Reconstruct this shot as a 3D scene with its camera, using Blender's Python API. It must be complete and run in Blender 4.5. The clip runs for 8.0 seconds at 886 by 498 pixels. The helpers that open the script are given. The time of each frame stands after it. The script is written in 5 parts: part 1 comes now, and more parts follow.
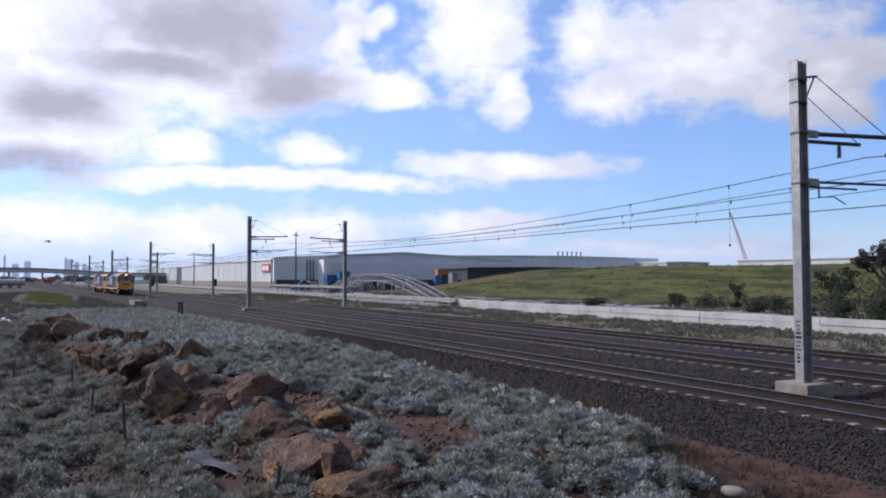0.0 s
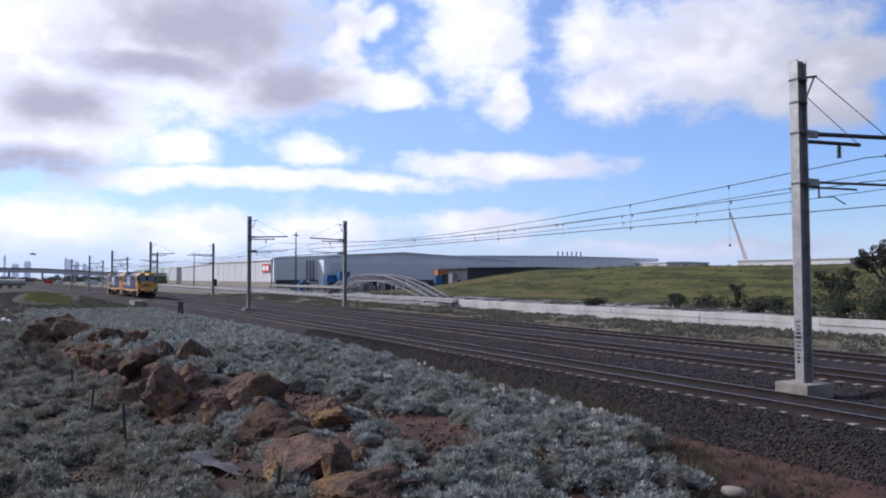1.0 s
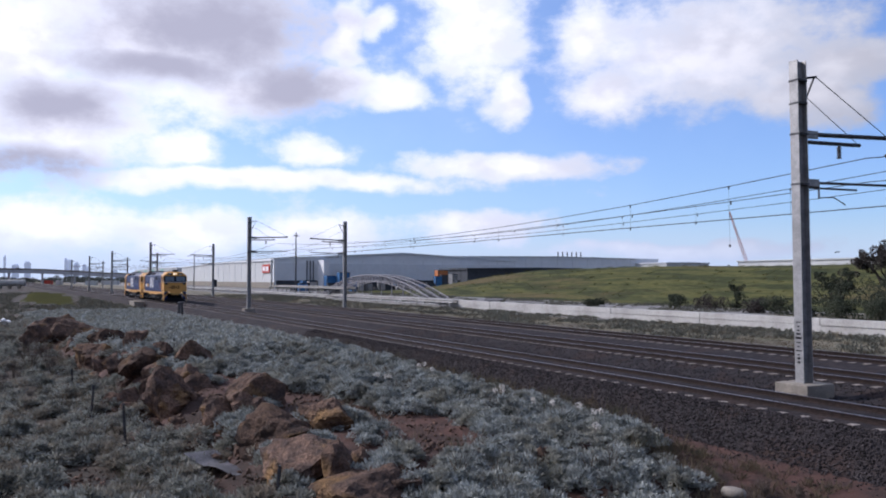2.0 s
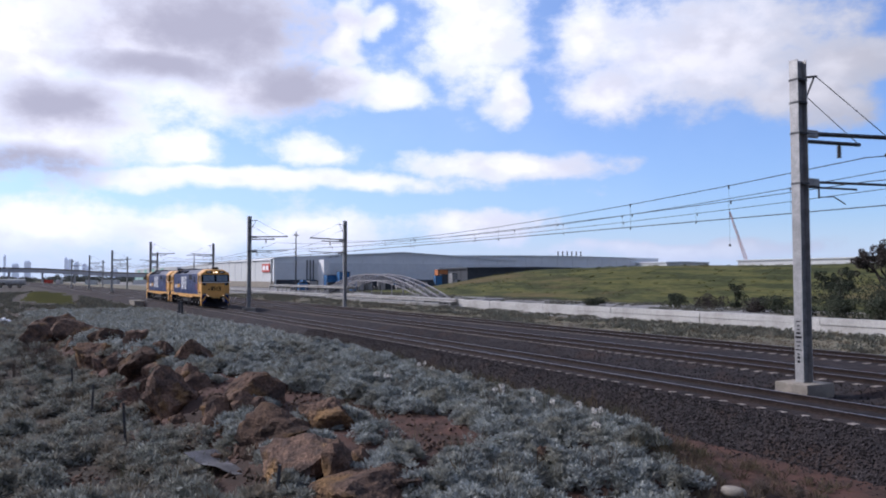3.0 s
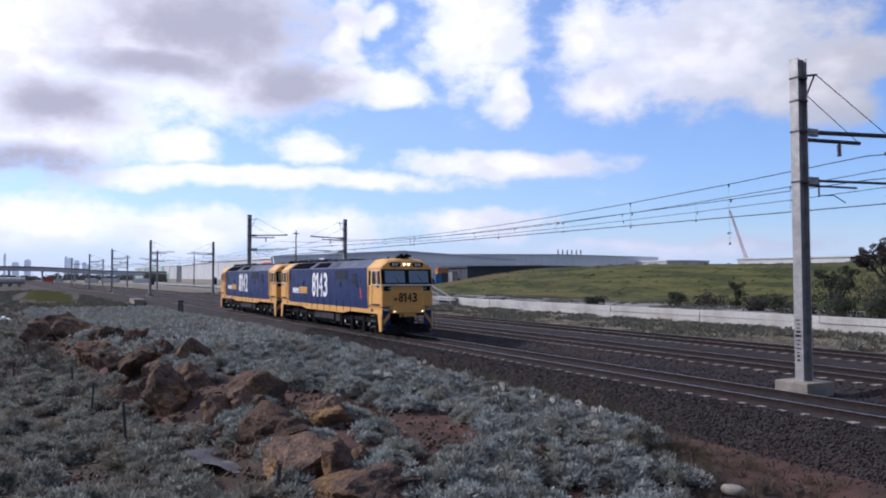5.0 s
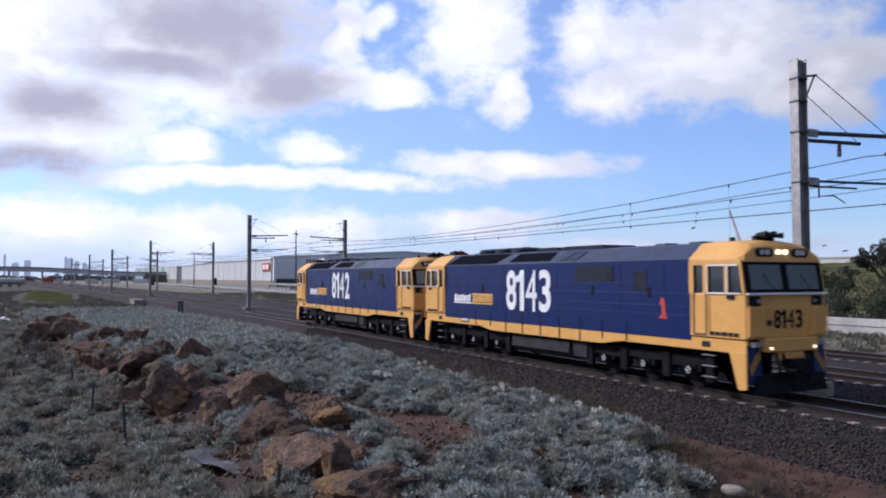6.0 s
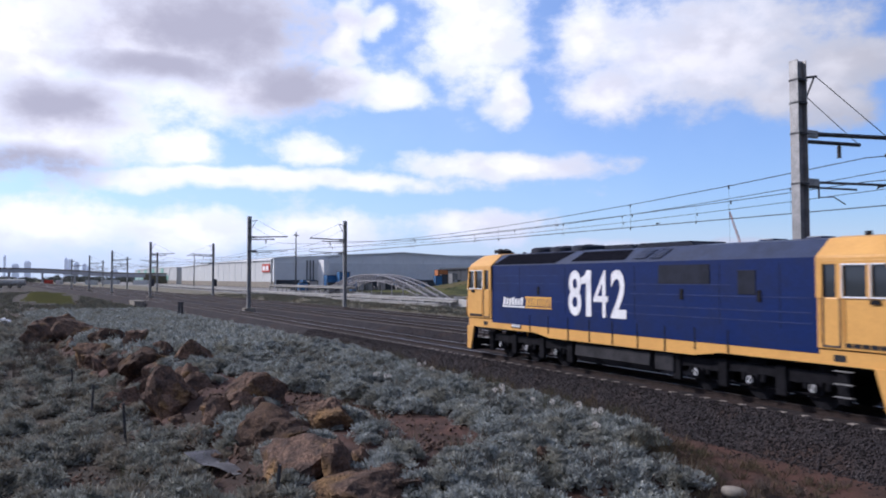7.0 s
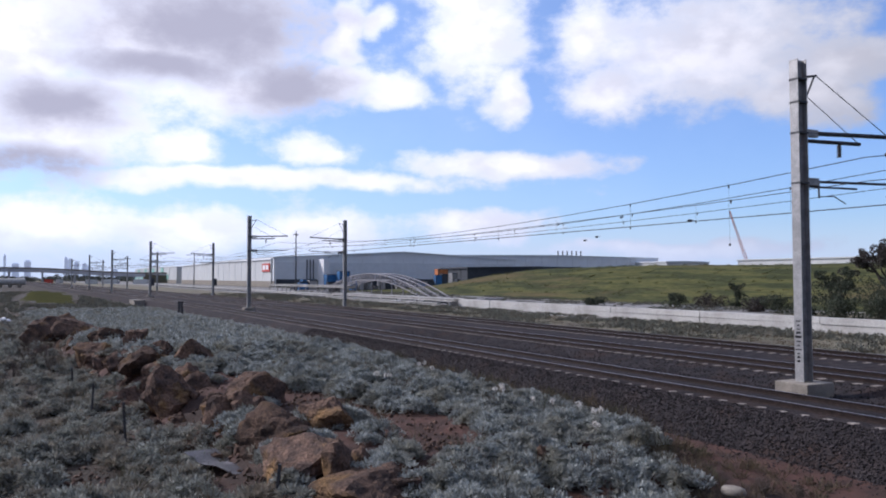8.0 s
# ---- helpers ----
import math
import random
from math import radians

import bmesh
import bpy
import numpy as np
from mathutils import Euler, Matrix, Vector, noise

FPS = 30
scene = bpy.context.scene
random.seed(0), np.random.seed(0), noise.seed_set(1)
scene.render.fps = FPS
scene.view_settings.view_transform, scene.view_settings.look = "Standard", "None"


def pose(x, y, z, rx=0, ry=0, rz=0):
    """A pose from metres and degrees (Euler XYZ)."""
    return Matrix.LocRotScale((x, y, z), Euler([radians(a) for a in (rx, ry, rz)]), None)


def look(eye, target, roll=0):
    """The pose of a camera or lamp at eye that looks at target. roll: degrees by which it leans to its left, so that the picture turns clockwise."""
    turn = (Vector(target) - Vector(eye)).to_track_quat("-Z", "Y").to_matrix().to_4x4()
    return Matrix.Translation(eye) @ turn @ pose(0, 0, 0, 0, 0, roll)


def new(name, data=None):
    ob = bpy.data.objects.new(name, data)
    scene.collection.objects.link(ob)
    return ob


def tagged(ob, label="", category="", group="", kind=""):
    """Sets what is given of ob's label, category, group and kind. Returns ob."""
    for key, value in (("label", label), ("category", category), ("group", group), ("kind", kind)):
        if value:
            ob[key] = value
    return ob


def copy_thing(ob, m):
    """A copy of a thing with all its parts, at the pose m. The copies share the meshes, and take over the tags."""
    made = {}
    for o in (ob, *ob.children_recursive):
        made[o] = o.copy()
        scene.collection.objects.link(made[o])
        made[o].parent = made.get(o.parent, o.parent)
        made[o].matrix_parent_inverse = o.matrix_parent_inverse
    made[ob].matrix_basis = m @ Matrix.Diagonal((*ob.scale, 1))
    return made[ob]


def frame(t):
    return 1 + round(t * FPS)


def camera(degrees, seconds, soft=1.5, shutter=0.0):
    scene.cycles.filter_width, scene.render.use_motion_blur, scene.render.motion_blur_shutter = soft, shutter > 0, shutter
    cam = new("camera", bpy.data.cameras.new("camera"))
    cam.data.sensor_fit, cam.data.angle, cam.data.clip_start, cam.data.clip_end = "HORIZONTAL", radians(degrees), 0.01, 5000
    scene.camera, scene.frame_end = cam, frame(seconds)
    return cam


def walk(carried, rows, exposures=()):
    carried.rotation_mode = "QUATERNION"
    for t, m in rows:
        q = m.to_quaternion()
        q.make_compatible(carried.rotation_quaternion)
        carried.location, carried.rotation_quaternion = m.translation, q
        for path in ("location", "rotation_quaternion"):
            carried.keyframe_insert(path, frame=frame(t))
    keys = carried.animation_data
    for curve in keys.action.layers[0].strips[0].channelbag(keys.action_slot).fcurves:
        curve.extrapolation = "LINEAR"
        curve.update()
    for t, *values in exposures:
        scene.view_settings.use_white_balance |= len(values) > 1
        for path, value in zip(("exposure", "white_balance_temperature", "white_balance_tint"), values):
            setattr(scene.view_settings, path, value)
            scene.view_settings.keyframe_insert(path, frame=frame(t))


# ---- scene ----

# ---- camera: a hand-held phone that stays in one spot and nods a little ----
EYE = (0.0, 0.0, 3.2)
HEAD = 63.31          # degrees the heading lies left of the +y axis
cam = camera(57.8, 8.0, soft=1.9, shutter=0.12)


def nod(lift):
    """The camera's pose with the picture shifted down by lift (1/1420 rad)."""
    return pose(*EYE, 90 + 2.098 + math.degrees(lift / 1420), 0, HEAD)


walk(cam, [(0.0, nod(0)), (0.5, nod(0)), (1.0, nod(0.2)), (1.5, nod(2)), (2.2, nod(0.8)), (3.0, nod(0)), (3.5, nod(-1)),
           (4.0, nod(-1)), (4.5, nod(-2.6)), (5.2, nod(-2.6)), (6.0, nod(-1.8)), (6.5, nod(0)), (7.0, nod(0.3)),
           (7.5, nod(0.2)), (8.0, nod(-0.8))],
     exposures=[(0.0, -0.05, 5950, 19), (8.0, -0.05, 5950, 19)])

# ---- light: winter sun among broken clouds ----
SUN_AZ, SUN_EL = math.atan2(-0.74, -0.67), radians(34)
SUN_DIR = Vector((math.sin(SUN_AZ) * math.cos(SUN_EL), math.cos(SUN_AZ) * math.cos(SUN_EL), math.sin(SUN_EL)))
sun = new("sun", bpy.data.lights.new("sun", "SUN"))
sun.data.energy, sun.data.angle, sun.data.color = 4.6, radians(2.5), (1.0, 0.94, 0.85)
sun.matrix_world = look(SUN_DIR * 100, (0, 0, 0))

# cloud banks as azimuth (from the camera's heading), elevation and half sizes, radians
CLOUDS = [
    (-0.332, 0.283, 0.223, 0.102), (-0.067, 0.235, 0.056, 0.025), (-0.123, 0.297, 0.026, 0.055), (-0.233, 0.233, 0.124, 0.041),
    (-0.457, 0.184, 0.118, 0.075), (-0.311, 0.157, 0.052, 0.030), (0.040, 0.305, 0.075, 0.082), (0.079, 0.224, 0.029, 0.038),
    (0.320, 0.269, 0.174, 0.076), (0.207, 0.224, 0.049, 0.034), (0.430, 0.212, 0.079, 0.041), (0.471, 0.238, 0.072, 0.034),
    (-0.164, 0.158, 0.056, 0.020), (-0.232, 0.120, 0.288, 0.016), (0.082, 0.140, 0.151, 0.018), (-0.085, 0.311, 0.026, 0.020),
    (0.187, 0.294, 0.046, 0.048), (-0.481, 0.266, 0.085, 0.082), (-0.125, 0.242, 0.050, 0.030),
]
LOW_CLOUDS = [
    (-0.450, 0.059, 0.138, 0.034), (-0.310, 0.054, 0.105, 0.030), (-0.157, 0.056, 0.098, 0.027), (0.047, 0.064, 0.092, 0.020),
    (0.285, 0.036, 0.157, 0.012),
]
GREYS = [
    (-0.285, 0.296, 0.160, 0.062), (-0.340, 0.246, 0.105, 0.026), (-0.192, 0.234, 0.085, 0.041), (-0.450, 0.195, 0.070, 0.034),
    (-0.479, 0.128, 0.085, 0.024),
]


class Nodes:
    """Short hand for building a node tree."""

    def __init__(self, tree):
        self.t = tree
        tree.nodes.clear()

    def n(self, kind, **props):
        inputs = props.pop("i", {})
        node = self.t.nodes.new(kind)
        if "op" in props:
            node.operation = props.pop("op")
        if "interp" in props:
            node.interpolation_type = props.pop("interp")
        for key, value in inputs.items():
            if isinstance(value, bpy.types.NodeSocket):
                self.t.links.new(value, node.inputs[key])
            else:
                node.inputs[key].default_value = value
        return node

    def math(self, op, a, b=0.0, c=0.0):
        return self.n("ShaderNodeMath", op=op, i={0: a, 1: b, 2: c}).outputs[0]

    def vec(self, op, a, b=(0, 0, 0)):
        return self.n("ShaderNodeVectorMath", op=op, i={0: a, 1: b}).outputs[0]

    def noise(self, vec, scale, detail=4.0, rough=0.55):
        return self.n("ShaderNodeTexNoise", i={"Vector": vec, "Scale": scale, "Detail": detail, "Roughness": rough}).outputs[0]

    def ramp(self, v, lo, hi, a=0.0, b=1.0, smooth=True):
        return self.n("ShaderNodeMapRange", interp="SMOOTHSTEP" if smooth else "LINEAR",
                      i={"Value": v, "From Min": lo, "From Max": hi, "To Min": a, "To Max": b}).outputs[0]

    def mix(self, f, a, b):
        node = self.t.nodes.new("ShaderNodeMix")
        node.data_type = "RGBA"
        for key, value in ((0, f), (6, a), (7, b)):
            if isinstance(value, bpy.types.NodeSocket):
                self.t.links.new(value, node.inputs[key])
            else:
                node.inputs[key].default_value = value if key == 0 else (*value, 1.0) if len(value) == 3 else value
        return node.outputs[2]


def make_world():
    world = bpy.data.worlds.new("world")
    scene.world = world
    world.use_nodes = True
    k = Nodes(world.node_tree)
    d = k.n("ShaderNodeTexCoord").outputs["Generated"]
    sky = k.t.nodes.new("ShaderNodeTexSky")
    sky.sky_type, sky.sun_disc, sky.sun_elevation, sky.sun_rotation = "NISHITA", False, SUN_EL, SUN_AZ
    sky.air_density, sky.dust_density, sky.ozone_density = 1.0, 0.6, 1.6
    blue = k.vec("MULTIPLY", sky.outputs[0], (0.102, 0.125, 0.165))
    a = radians(HEAD)
    fwd, right = (-math.sin(a), math.cos(a), 0), (math.cos(a), math.sin(a), 0)
    df = k.n("ShaderNodeVectorMath", op="DOT_PRODUCT", i={0: d, 1: fwd}).outputs["Value"]
    dr = k.n("ShaderNodeVectorMath", op="DOT_PRODUCT", i={0: d, 1: right}).outputs["Value"]
    dz = k.n("ShaderNodeSeparateXYZ", i={0: d}).outputs[2]
    az, el = k.math("ARCTAN2", dr, df), k.math("ARCSINE", dz)
    flat = k.n("ShaderNodeCombineXYZ", i={0: az, 1: el, 2: 0.0}).outputs[0]
    # billows: the banks' outline is broken up at three scales
    tall = k.vec("MULTIPLY", flat, (1.0, 1.5, 1.0))
    warp = k.n("ShaderNodeTexNoise", i={"Vector": tall, "Scale": 9.0, "Detail": 3.0, "Roughness": 0.5}).outputs["Color"]
    warp = k.vec("MULTIPLY", k.vec("SUBTRACT", warp, (0.5, 0.5, 0.5)), (0.085, 0.045, 0.0))
    pos = k.vec("ADD", flat, warp)

    def banks(rows, gain):
        level = None
        for x, y, rx, ry in rows:
            off = k.vec("MULTIPLY", k.vec("SUBTRACT", pos, (x, y, 0)), (1 / rx, 1 / ry, 0))
            r = k.n("ShaderNodeVectorMath", op="LENGTH", i={0: off}).outputs["Value"]
            one = k.math("MULTIPLY_ADD", r, -gain, gain)
            level = one if level is None else k.math("SMOOTH_MAX", level, one, 0.12)
        return level

    fine = k.noise(tall, 24.0, 8.0, 0.62)
    coarse = k.noise(tall, 5.0, 5.0, 0.55)
    far_round = k.ramp(k.math("ABSOLUTE", az), 0.52, 0.75, -0.5, 0.15)
    above = k.ramp(el, 0.36, 0.5, -0.5, -0.05)
    other = k.math("ADD", k.math("MAXIMUM", far_round, above), k.math("MULTIPLY_ADD", coarse, 3.0, -1.5))
    level = k.math("MAXIMUM", banks(CLOUDS + LOW_CLOUDS, 1.0), other)
    level = k.math("ADD", level, k.math("MULTIPLY_ADD", fine, 1.15, -0.52))
    cover = k.ramp(level, -0.18, 0.42)
    shade = k.math("ADD", k.math("MAXIMUM", banks(GREYS, 1.1), k.math("MULTIPLY_ADD", other, 0.8, -0.25)),
                   k.math("MULTIPLY_ADD", fine, 0.9, -0.45))
    shade = k.ramp(shade, -0.5, 0.85)
    rim = k.ramp(level, 0.1, 0.9)
    puffs = k.ramp(k.noise(tall, 15.0, 5.0, 0.5), 0.36, 0.64)
    cloud = k.mix(rim, (0.86, 0.92, 1.02), k.mix(puffs, (0.90, 0.91, 0.96), (1.18, 1.18, 1.2)))
    cloud = k.mix(shade, cloud, (0.46, 0.46, 0.53))
    # clouds towards the sun let its light through, those away from it stay dull
    ds = k.n("ShaderNodeVectorMath", op="DOT_PRODUCT", i={0: d, 1: tuple(SUN_DIR)}).outputs["Value"]
    through_light = k.ramp(ds, -0.45, 0.62, 0.26, 1.12)
    lit = k.n("ShaderNodeCombineXYZ", i={0: through_light, 1: through_light, 2: through_light}).outputs[0]
    cloud = k.vec("MULTIPLY", cloud, lit)
    # a thin veil of high cloud whitens the blue on the sunny side
    veil = k.math("MULTIPLY", k.ramp(ds, -0.35, 0.8, 0.0, 0.42), k.ramp(coarse, 0.3, 0.7, 0.7, 1.15))
    blue = k.mix(veil, blue, (0.62, 0.80, 1.06))
    both = k.mix(cover, blue, cloud)
    haze = k.ramp(el, 0.0, 0.085, 0.78, 0.0)
    both = k.mix(haze, both, (0.62, 0.74, 0.93))
    bg = k.n("ShaderNodeBackground", i={"Color": both, "Strength": 1.0})
    out = k.t.nodes.new("ShaderNodeOutputWorld")
    k.t.links.new(bg.outputs[0], out.inputs[0])


make_world()

# ---- materials ----
MATS = {}


def mat(name, a, b=None, rough=0.8, metal=0.0, scale=6.0, fine=60.0, bump=0.2, depth=0.01, glow=None, spread=(0.35, 0.65), c=None, stretch=None, rand=0.0, island=0.0, grain=(0.72, 1.12), spec=0.25):
    """A surface whose colour drifts from a to b at a coarse scale and is grained at a fine one."""
    if name in MATS:
        return MATS[name]
    m = bpy.data.materials.new(name)
    m.use_nodes = True
    k = Nodes(m.node_tree)
    b = b or tuple(v * 0.75 for v in a)
    co = k.n("ShaderNodeTexCoord").outputs["Object"]
    if stretch:
        co = k.vec("MULTIPLY", co, stretch)
    n1, n2 = k.noise(co, scale, 5.0, 0.6), k.noise(co, fine, 3.0, 0.6)
    col = k.mix(k.ramp(n1, *spread), a, b)
    if c:
        col = k.mix(k.ramp(k.noise(co, scale * 0.31, 4.0, 0.6), 0.5, 0.68), col, c)
    dark = k.ramp(n2, 0.3, 0.7, grain[0], grain[1], False)
    if rand:
        r = k.n("ShaderNodeObjectInfo").outputs["Random"]
        dark = k.math("MULTIPLY", dark, k.ramp(r, 0, 1, 1 - rand, 1 + rand, False))
    if island:
        r = k.n("ShaderNodeNewGeometry").outputs["Random Per Island"]
        dark = k.math("MULTIPLY", dark, k.ramp(r, 0, 1, 1 - island, 1 + island, False))
    grey = k.n("ShaderNodeCombineXYZ", i={0: dark, 1: dark, 2: dark}).outputs[0]
    col = k.vec("MULTIPLY", col, grey)
    p = k.n("ShaderNodeBsdfPrincipled", i={"Base Color": col, "Metallic": metal, "Specular IOR Level": spec,
                                           "Roughness": k.ramp(n1, 0.3, 0.7, max(rough - 0.08, 0.02), min(rough + 0.08, 1.0))})
    if glow:
        p.inputs["Emission Color"].default_value, p.inputs["Emission Strength"].default_value = (*glow[:3], 1), glow[3]
    if bump:
        h = k.math("ADD", k.math("MULTIPLY", n1, 0.6), n2)
        k.t.links.new(k.n("ShaderNodeBump", i={"Strength": bump, "Distance": depth, "Height": h}).outputs[0], p.inputs["Normal"])
    out = k.t.nodes.new("ShaderNodeOutputMaterial")
    k.t.links.new(p.outputs[0], out.inputs[0])
    MATS[name] = m
    return m


def leaf_mat(name, a, b, c):
    """Leaves: colour by leaf, some light through them."""
    m = bpy.data.materials.new(name)
    m.use_nodes = True
    k = Nodes(m.node_tree)
    r = k.n("ShaderNodeNewGeometry").outputs["Random Per Island"]
    co = k.n("ShaderNodeTexCoord").outputs["Object"]
    col = k.mix(r, a, b)
    col = k.mix(k.ramp(k.noise(co, 0.9, 4.0), 0.45, 0.65), col, c)
    tone = k.ramp(k.noise(co, 2.3, 3.0), 0.35, 0.65, 0.72, 1.25)
    col = k.vec("MULTIPLY", col, k.n("ShaderNodeCombineXYZ", i={0: tone, 1: tone, 2: tone}).outputs[0])
    diff = k.n("ShaderNodeBsdfPrincipled", i={"Base Color": col, "Roughness": 0.92, "Specular IOR Level": 0.08})
    thru = k.n("ShaderNodeBsdfTranslucent", i={"Color": col})
    both = k.n("ShaderNodeMixShader", i={0: 0.25, 1: diff.outputs[0], 2: thru.outputs[0]})
    out = k.t.nodes.new("ShaderNodeOutputMaterial")
    k.t.links.new(both.outputs[0], out.inputs[0])
    MATS[name] = m
    return m


def glass_mat(name, tint):
    m = bpy.data.materials.new(name)
    m.use_nodes = True
    k = Nodes(m.node_tree)
    p = k.n("ShaderNodeBsdfPrincipled", i={"Base Color": (*tint, 1), "Roughness": 0.06, "IOR": 1.5, "Specular IOR Level": 0.8})
    out = k.t.nodes.new("ShaderNodeOutputMaterial")
    k.t.links.new(p.outputs[0], out.inputs[0])
    MATS[name] = m
    return m


M_DIRT = mat("red_dirt", (0.080, 0.039, 0.029), (0.045, 0.026, 0.021), 0.95, scale=1.3, fine=14, bump=0.7, depth=0.05, c=(0.034, 0.023, 0.019))
M_TURF = mat("rough_turf", (0.036, 0.028, 0.020), (0.024, 0.020, 0.016), 0.95, scale=0.9, fine=9, bump=0.8, depth=0.08, c=(0.055, 0.038, 0.026))
M_VERGE = mat("dry_verge", (0.18, 0.155, 0.105), (0.105, 0.102, 0.072), 0.95, scale=0.5, fine=6, bump=0.8, depth=0.08, c=(0.10, 0.085, 0.06))
M_HILL = mat("hill_grass", (0.086, 0.086, 0.031), (0.040, 0.047, 0.022), 0.95, scale=0.16, fine=1.4, bump=0.6, depth=0.2, stretch=(0.45, 1.6, 1.6), c=(0.106, 0.083, 0.042), spread=(0.40, 0.60), grain=(0.6, 1.25), spec=0.05)
M_FAR = mat("far_ground", (0.05, 0.055, 0.034), (0.065, 0.058, 0.04), 0.95, scale=0.02, fine=0.3, bump=0.3, depth=0.2)
M_YGRASS = mat("yellow_turf", (0.062, 0.061, 0.026), (0.046, 0.048, 0.024), 0.95, scale=0.15, fine=2, bump=0.6, depth=0.1, spec=0.0)
M_GRAVEL = mat("yard_gravel", (0.24, 0.23, 0.22), (0.16, 0.155, 0.15), 0.95, scale=0.4, fine=8, bump=0.4, depth=0.04)
M_BALLAST = mat("ballast", (0.036, 0.031, 0.032), (0.022, 0.020, 0.022), 0.95, scale=2.2, fine=38, bump=0.7, depth=0.04, grain=(0.5, 1.5), spec=0.1, c=(0.040, 0.028, 0.025))
M_STONE = mat("ballast_stone", (0.050, 0.043, 0.044), (0.023, 0.020, 0.021), 0.9, scale=9, fine=60, island=0.75, spec=0.1)
M_SLEEPER = mat("concrete_sleeper", (0.30, 0.265, 0.24), (0.17, 0.145, 0.13), 0.9, scale=5, fine=50, rand=0.12)
M_RUST = mat("rail_rust", (0.024, 0.014, 0.012), (0.014, 0.009, 0.008), 0.85, scale=8, fine=60)
M_RAILTOP = mat("rail_polished", (0.36, 0.33, 0.335), (0.25, 0.225, 0.23), 0.40, 1.0, scale=8, fine=40, bump=0.02)
M_GALV = mat("galvanised_steel", (0.34, 0.335, 0.33), (0.25, 0.248, 0.25), 0.55, 0.55, scale=3, fine=40, bump=0.05)
M_DARKSTEEL = mat("dark_steel", (0.07, 0.07, 0.075), (0.045, 0.045, 0.05), 0.6, 0.3, scale=5, fine=60, bump=0.1)
M_TRUSS = mat("aged_truss_steel", (0.27, 0.265, 0.28), (0.19, 0.185, 0.20), 0.7, scale=2, fine=20, bump=0.05)
M_WIRE = mat("copper_wire", (0.06, 0.055, 0.055), (0.04, 0.04, 0.04), 0.6, 0.5, bump=0)
M_CONC = mat("concrete", (0.27, 0.24, 0.20), (0.19, 0.17, 0.145), 0.9, scale=2.4, fine=30, bump=0.3)
M_WHITE = mat("white_concrete", (0.44, 0.43, 0.41), (0.34, 0.33, 0.31), 0.8, scale=0.7, fine=12, bump=0.2, rand=0.06)
M_RUBBLE = mat("rubble", (0.12, 0.07, 0.05), (0.06, 0.042, 0.034), 0.95, scale=5, fine=40, island=0.6)
M_ROCK = mat("basalt_boulder", (0.135, 0.086, 0.062), (0.062, 0.046, 0.040), 0.95, scale=2.6, fine=16, bump=1.0, depth=0.07, c=(0.19, 0.115, 0.055), rand=0.35, grain=(0.5, 1.35), spec=0.1)
M_SHRUB = leaf_mat("silver_leaf", (0.40, 0.42, 0.40), (0.165, 0.182, 0.174), (0.25, 0.245, 0.205))
M_LOWWEED = leaf_mat("low_weed_leaf", (0.335, 0.342, 0.305), (0.14, 0.148, 0.13), (0.22, 0.19, 0.148))
M_DRYLEAF = leaf_mat("dry_leaf", (0.13, 0.10, 0.065), (0.075, 0.06, 0.045), (0.07, 0.07, 0.045))
M_WEED = leaf_mat("verge_weed_leaf", (0.145, 0.148, 0.125), (0.080, 0.083, 0.068), (0.125, 0.112, 0.085))
M_GREENLEAF = leaf_mat("green_leaf", (0.072, 0.082, 0.056), (0.042, 0.052, 0.038), (0.078, 0.080, 0.058))
M_DULLLEAF = leaf_mat("dull_leaf", (0.070, 0.062, 0.056), (0.045, 0.043, 0.040), (0.080, 0.066, 0.060))
M_TWIG = mat("dry_twig", (0.13, 0.10, 0.08), (0.08, 0.065, 0.055), 0.9)
M_HEAD = mat("seed_head", (0.78, 0.75, 0.70), (0.6, 0.56, 0.5), 0.9, scale=30, fine=90)
M_BARK = mat("bark", (0.05, 0.042, 0.036), (0.03, 0.026, 0.023), 0.9, scale=6, fine=30)
M_BLUE = mat("blue_paint", (0.0060, 0.018, 0.090), (0.0045, 0.013, 0.062), 0.36, scale=1.1, fine=18, bump=0.03, spread=(0.3, 0.8), grain=(0.82, 1.14), spec=0.22)
# paler than the hood blue: the ribs' highlights are put into the colour
M_RIB = mat("worn_blue_edge", (0.03, 0.05, 0.15), (0.015, 0.028, 0.10), 0.5, scale=2, fine=20, bump=0)
M_ROOFBLUE = mat("weathered_roof_paint", (0.024, 0.034, 0.078), (0.014, 0.021, 0.050), 0.45, scale=1.4, fine=18, bump=0.05, spec=0.35)
M_YELLOW = mat("yellow_paint", (0.62, 0.335, 0.095), (0.54, 0.285, 0.078), 0.45, scale=0.9, fine=14, bump=0.02, spread=(0.3, 0.8), grain=(0.93, 1.05))
M_BLACK = mat("black_grille", (0.010, 0.011, 0.016), (0.016, 0.016, 0.022), 1.0, spec=0.0, scale=4, fine=50, stretch=(1, 1, 6))
M_VENT = mat("navy_louvre", (0.010, 0.014, 0.030), (0.007, 0.010, 0.020), 0.7, scale=3, fine=40, bump=0.1, spec=0.2)
M_UNDER = mat("underframe_grime", (0.013, 0.013, 0.016), (0.008, 0.008, 0.010), 0.95, spec=0.08, scale=3, fine=40, bump=0.3)
M_TANK = mat("fuel_tank_grime", (0.036, 0.035, 0.040), (0.022, 0.022, 0.025), 0.8, spec=0.12, scale=1.5, fine=30, bump=0.1)
M_MARK = mat("white_marking", (0.80, 0.80, 0.80), (0.68, 0.68, 0.70), 0.5, scale=2, fine=30, bump=0.02)
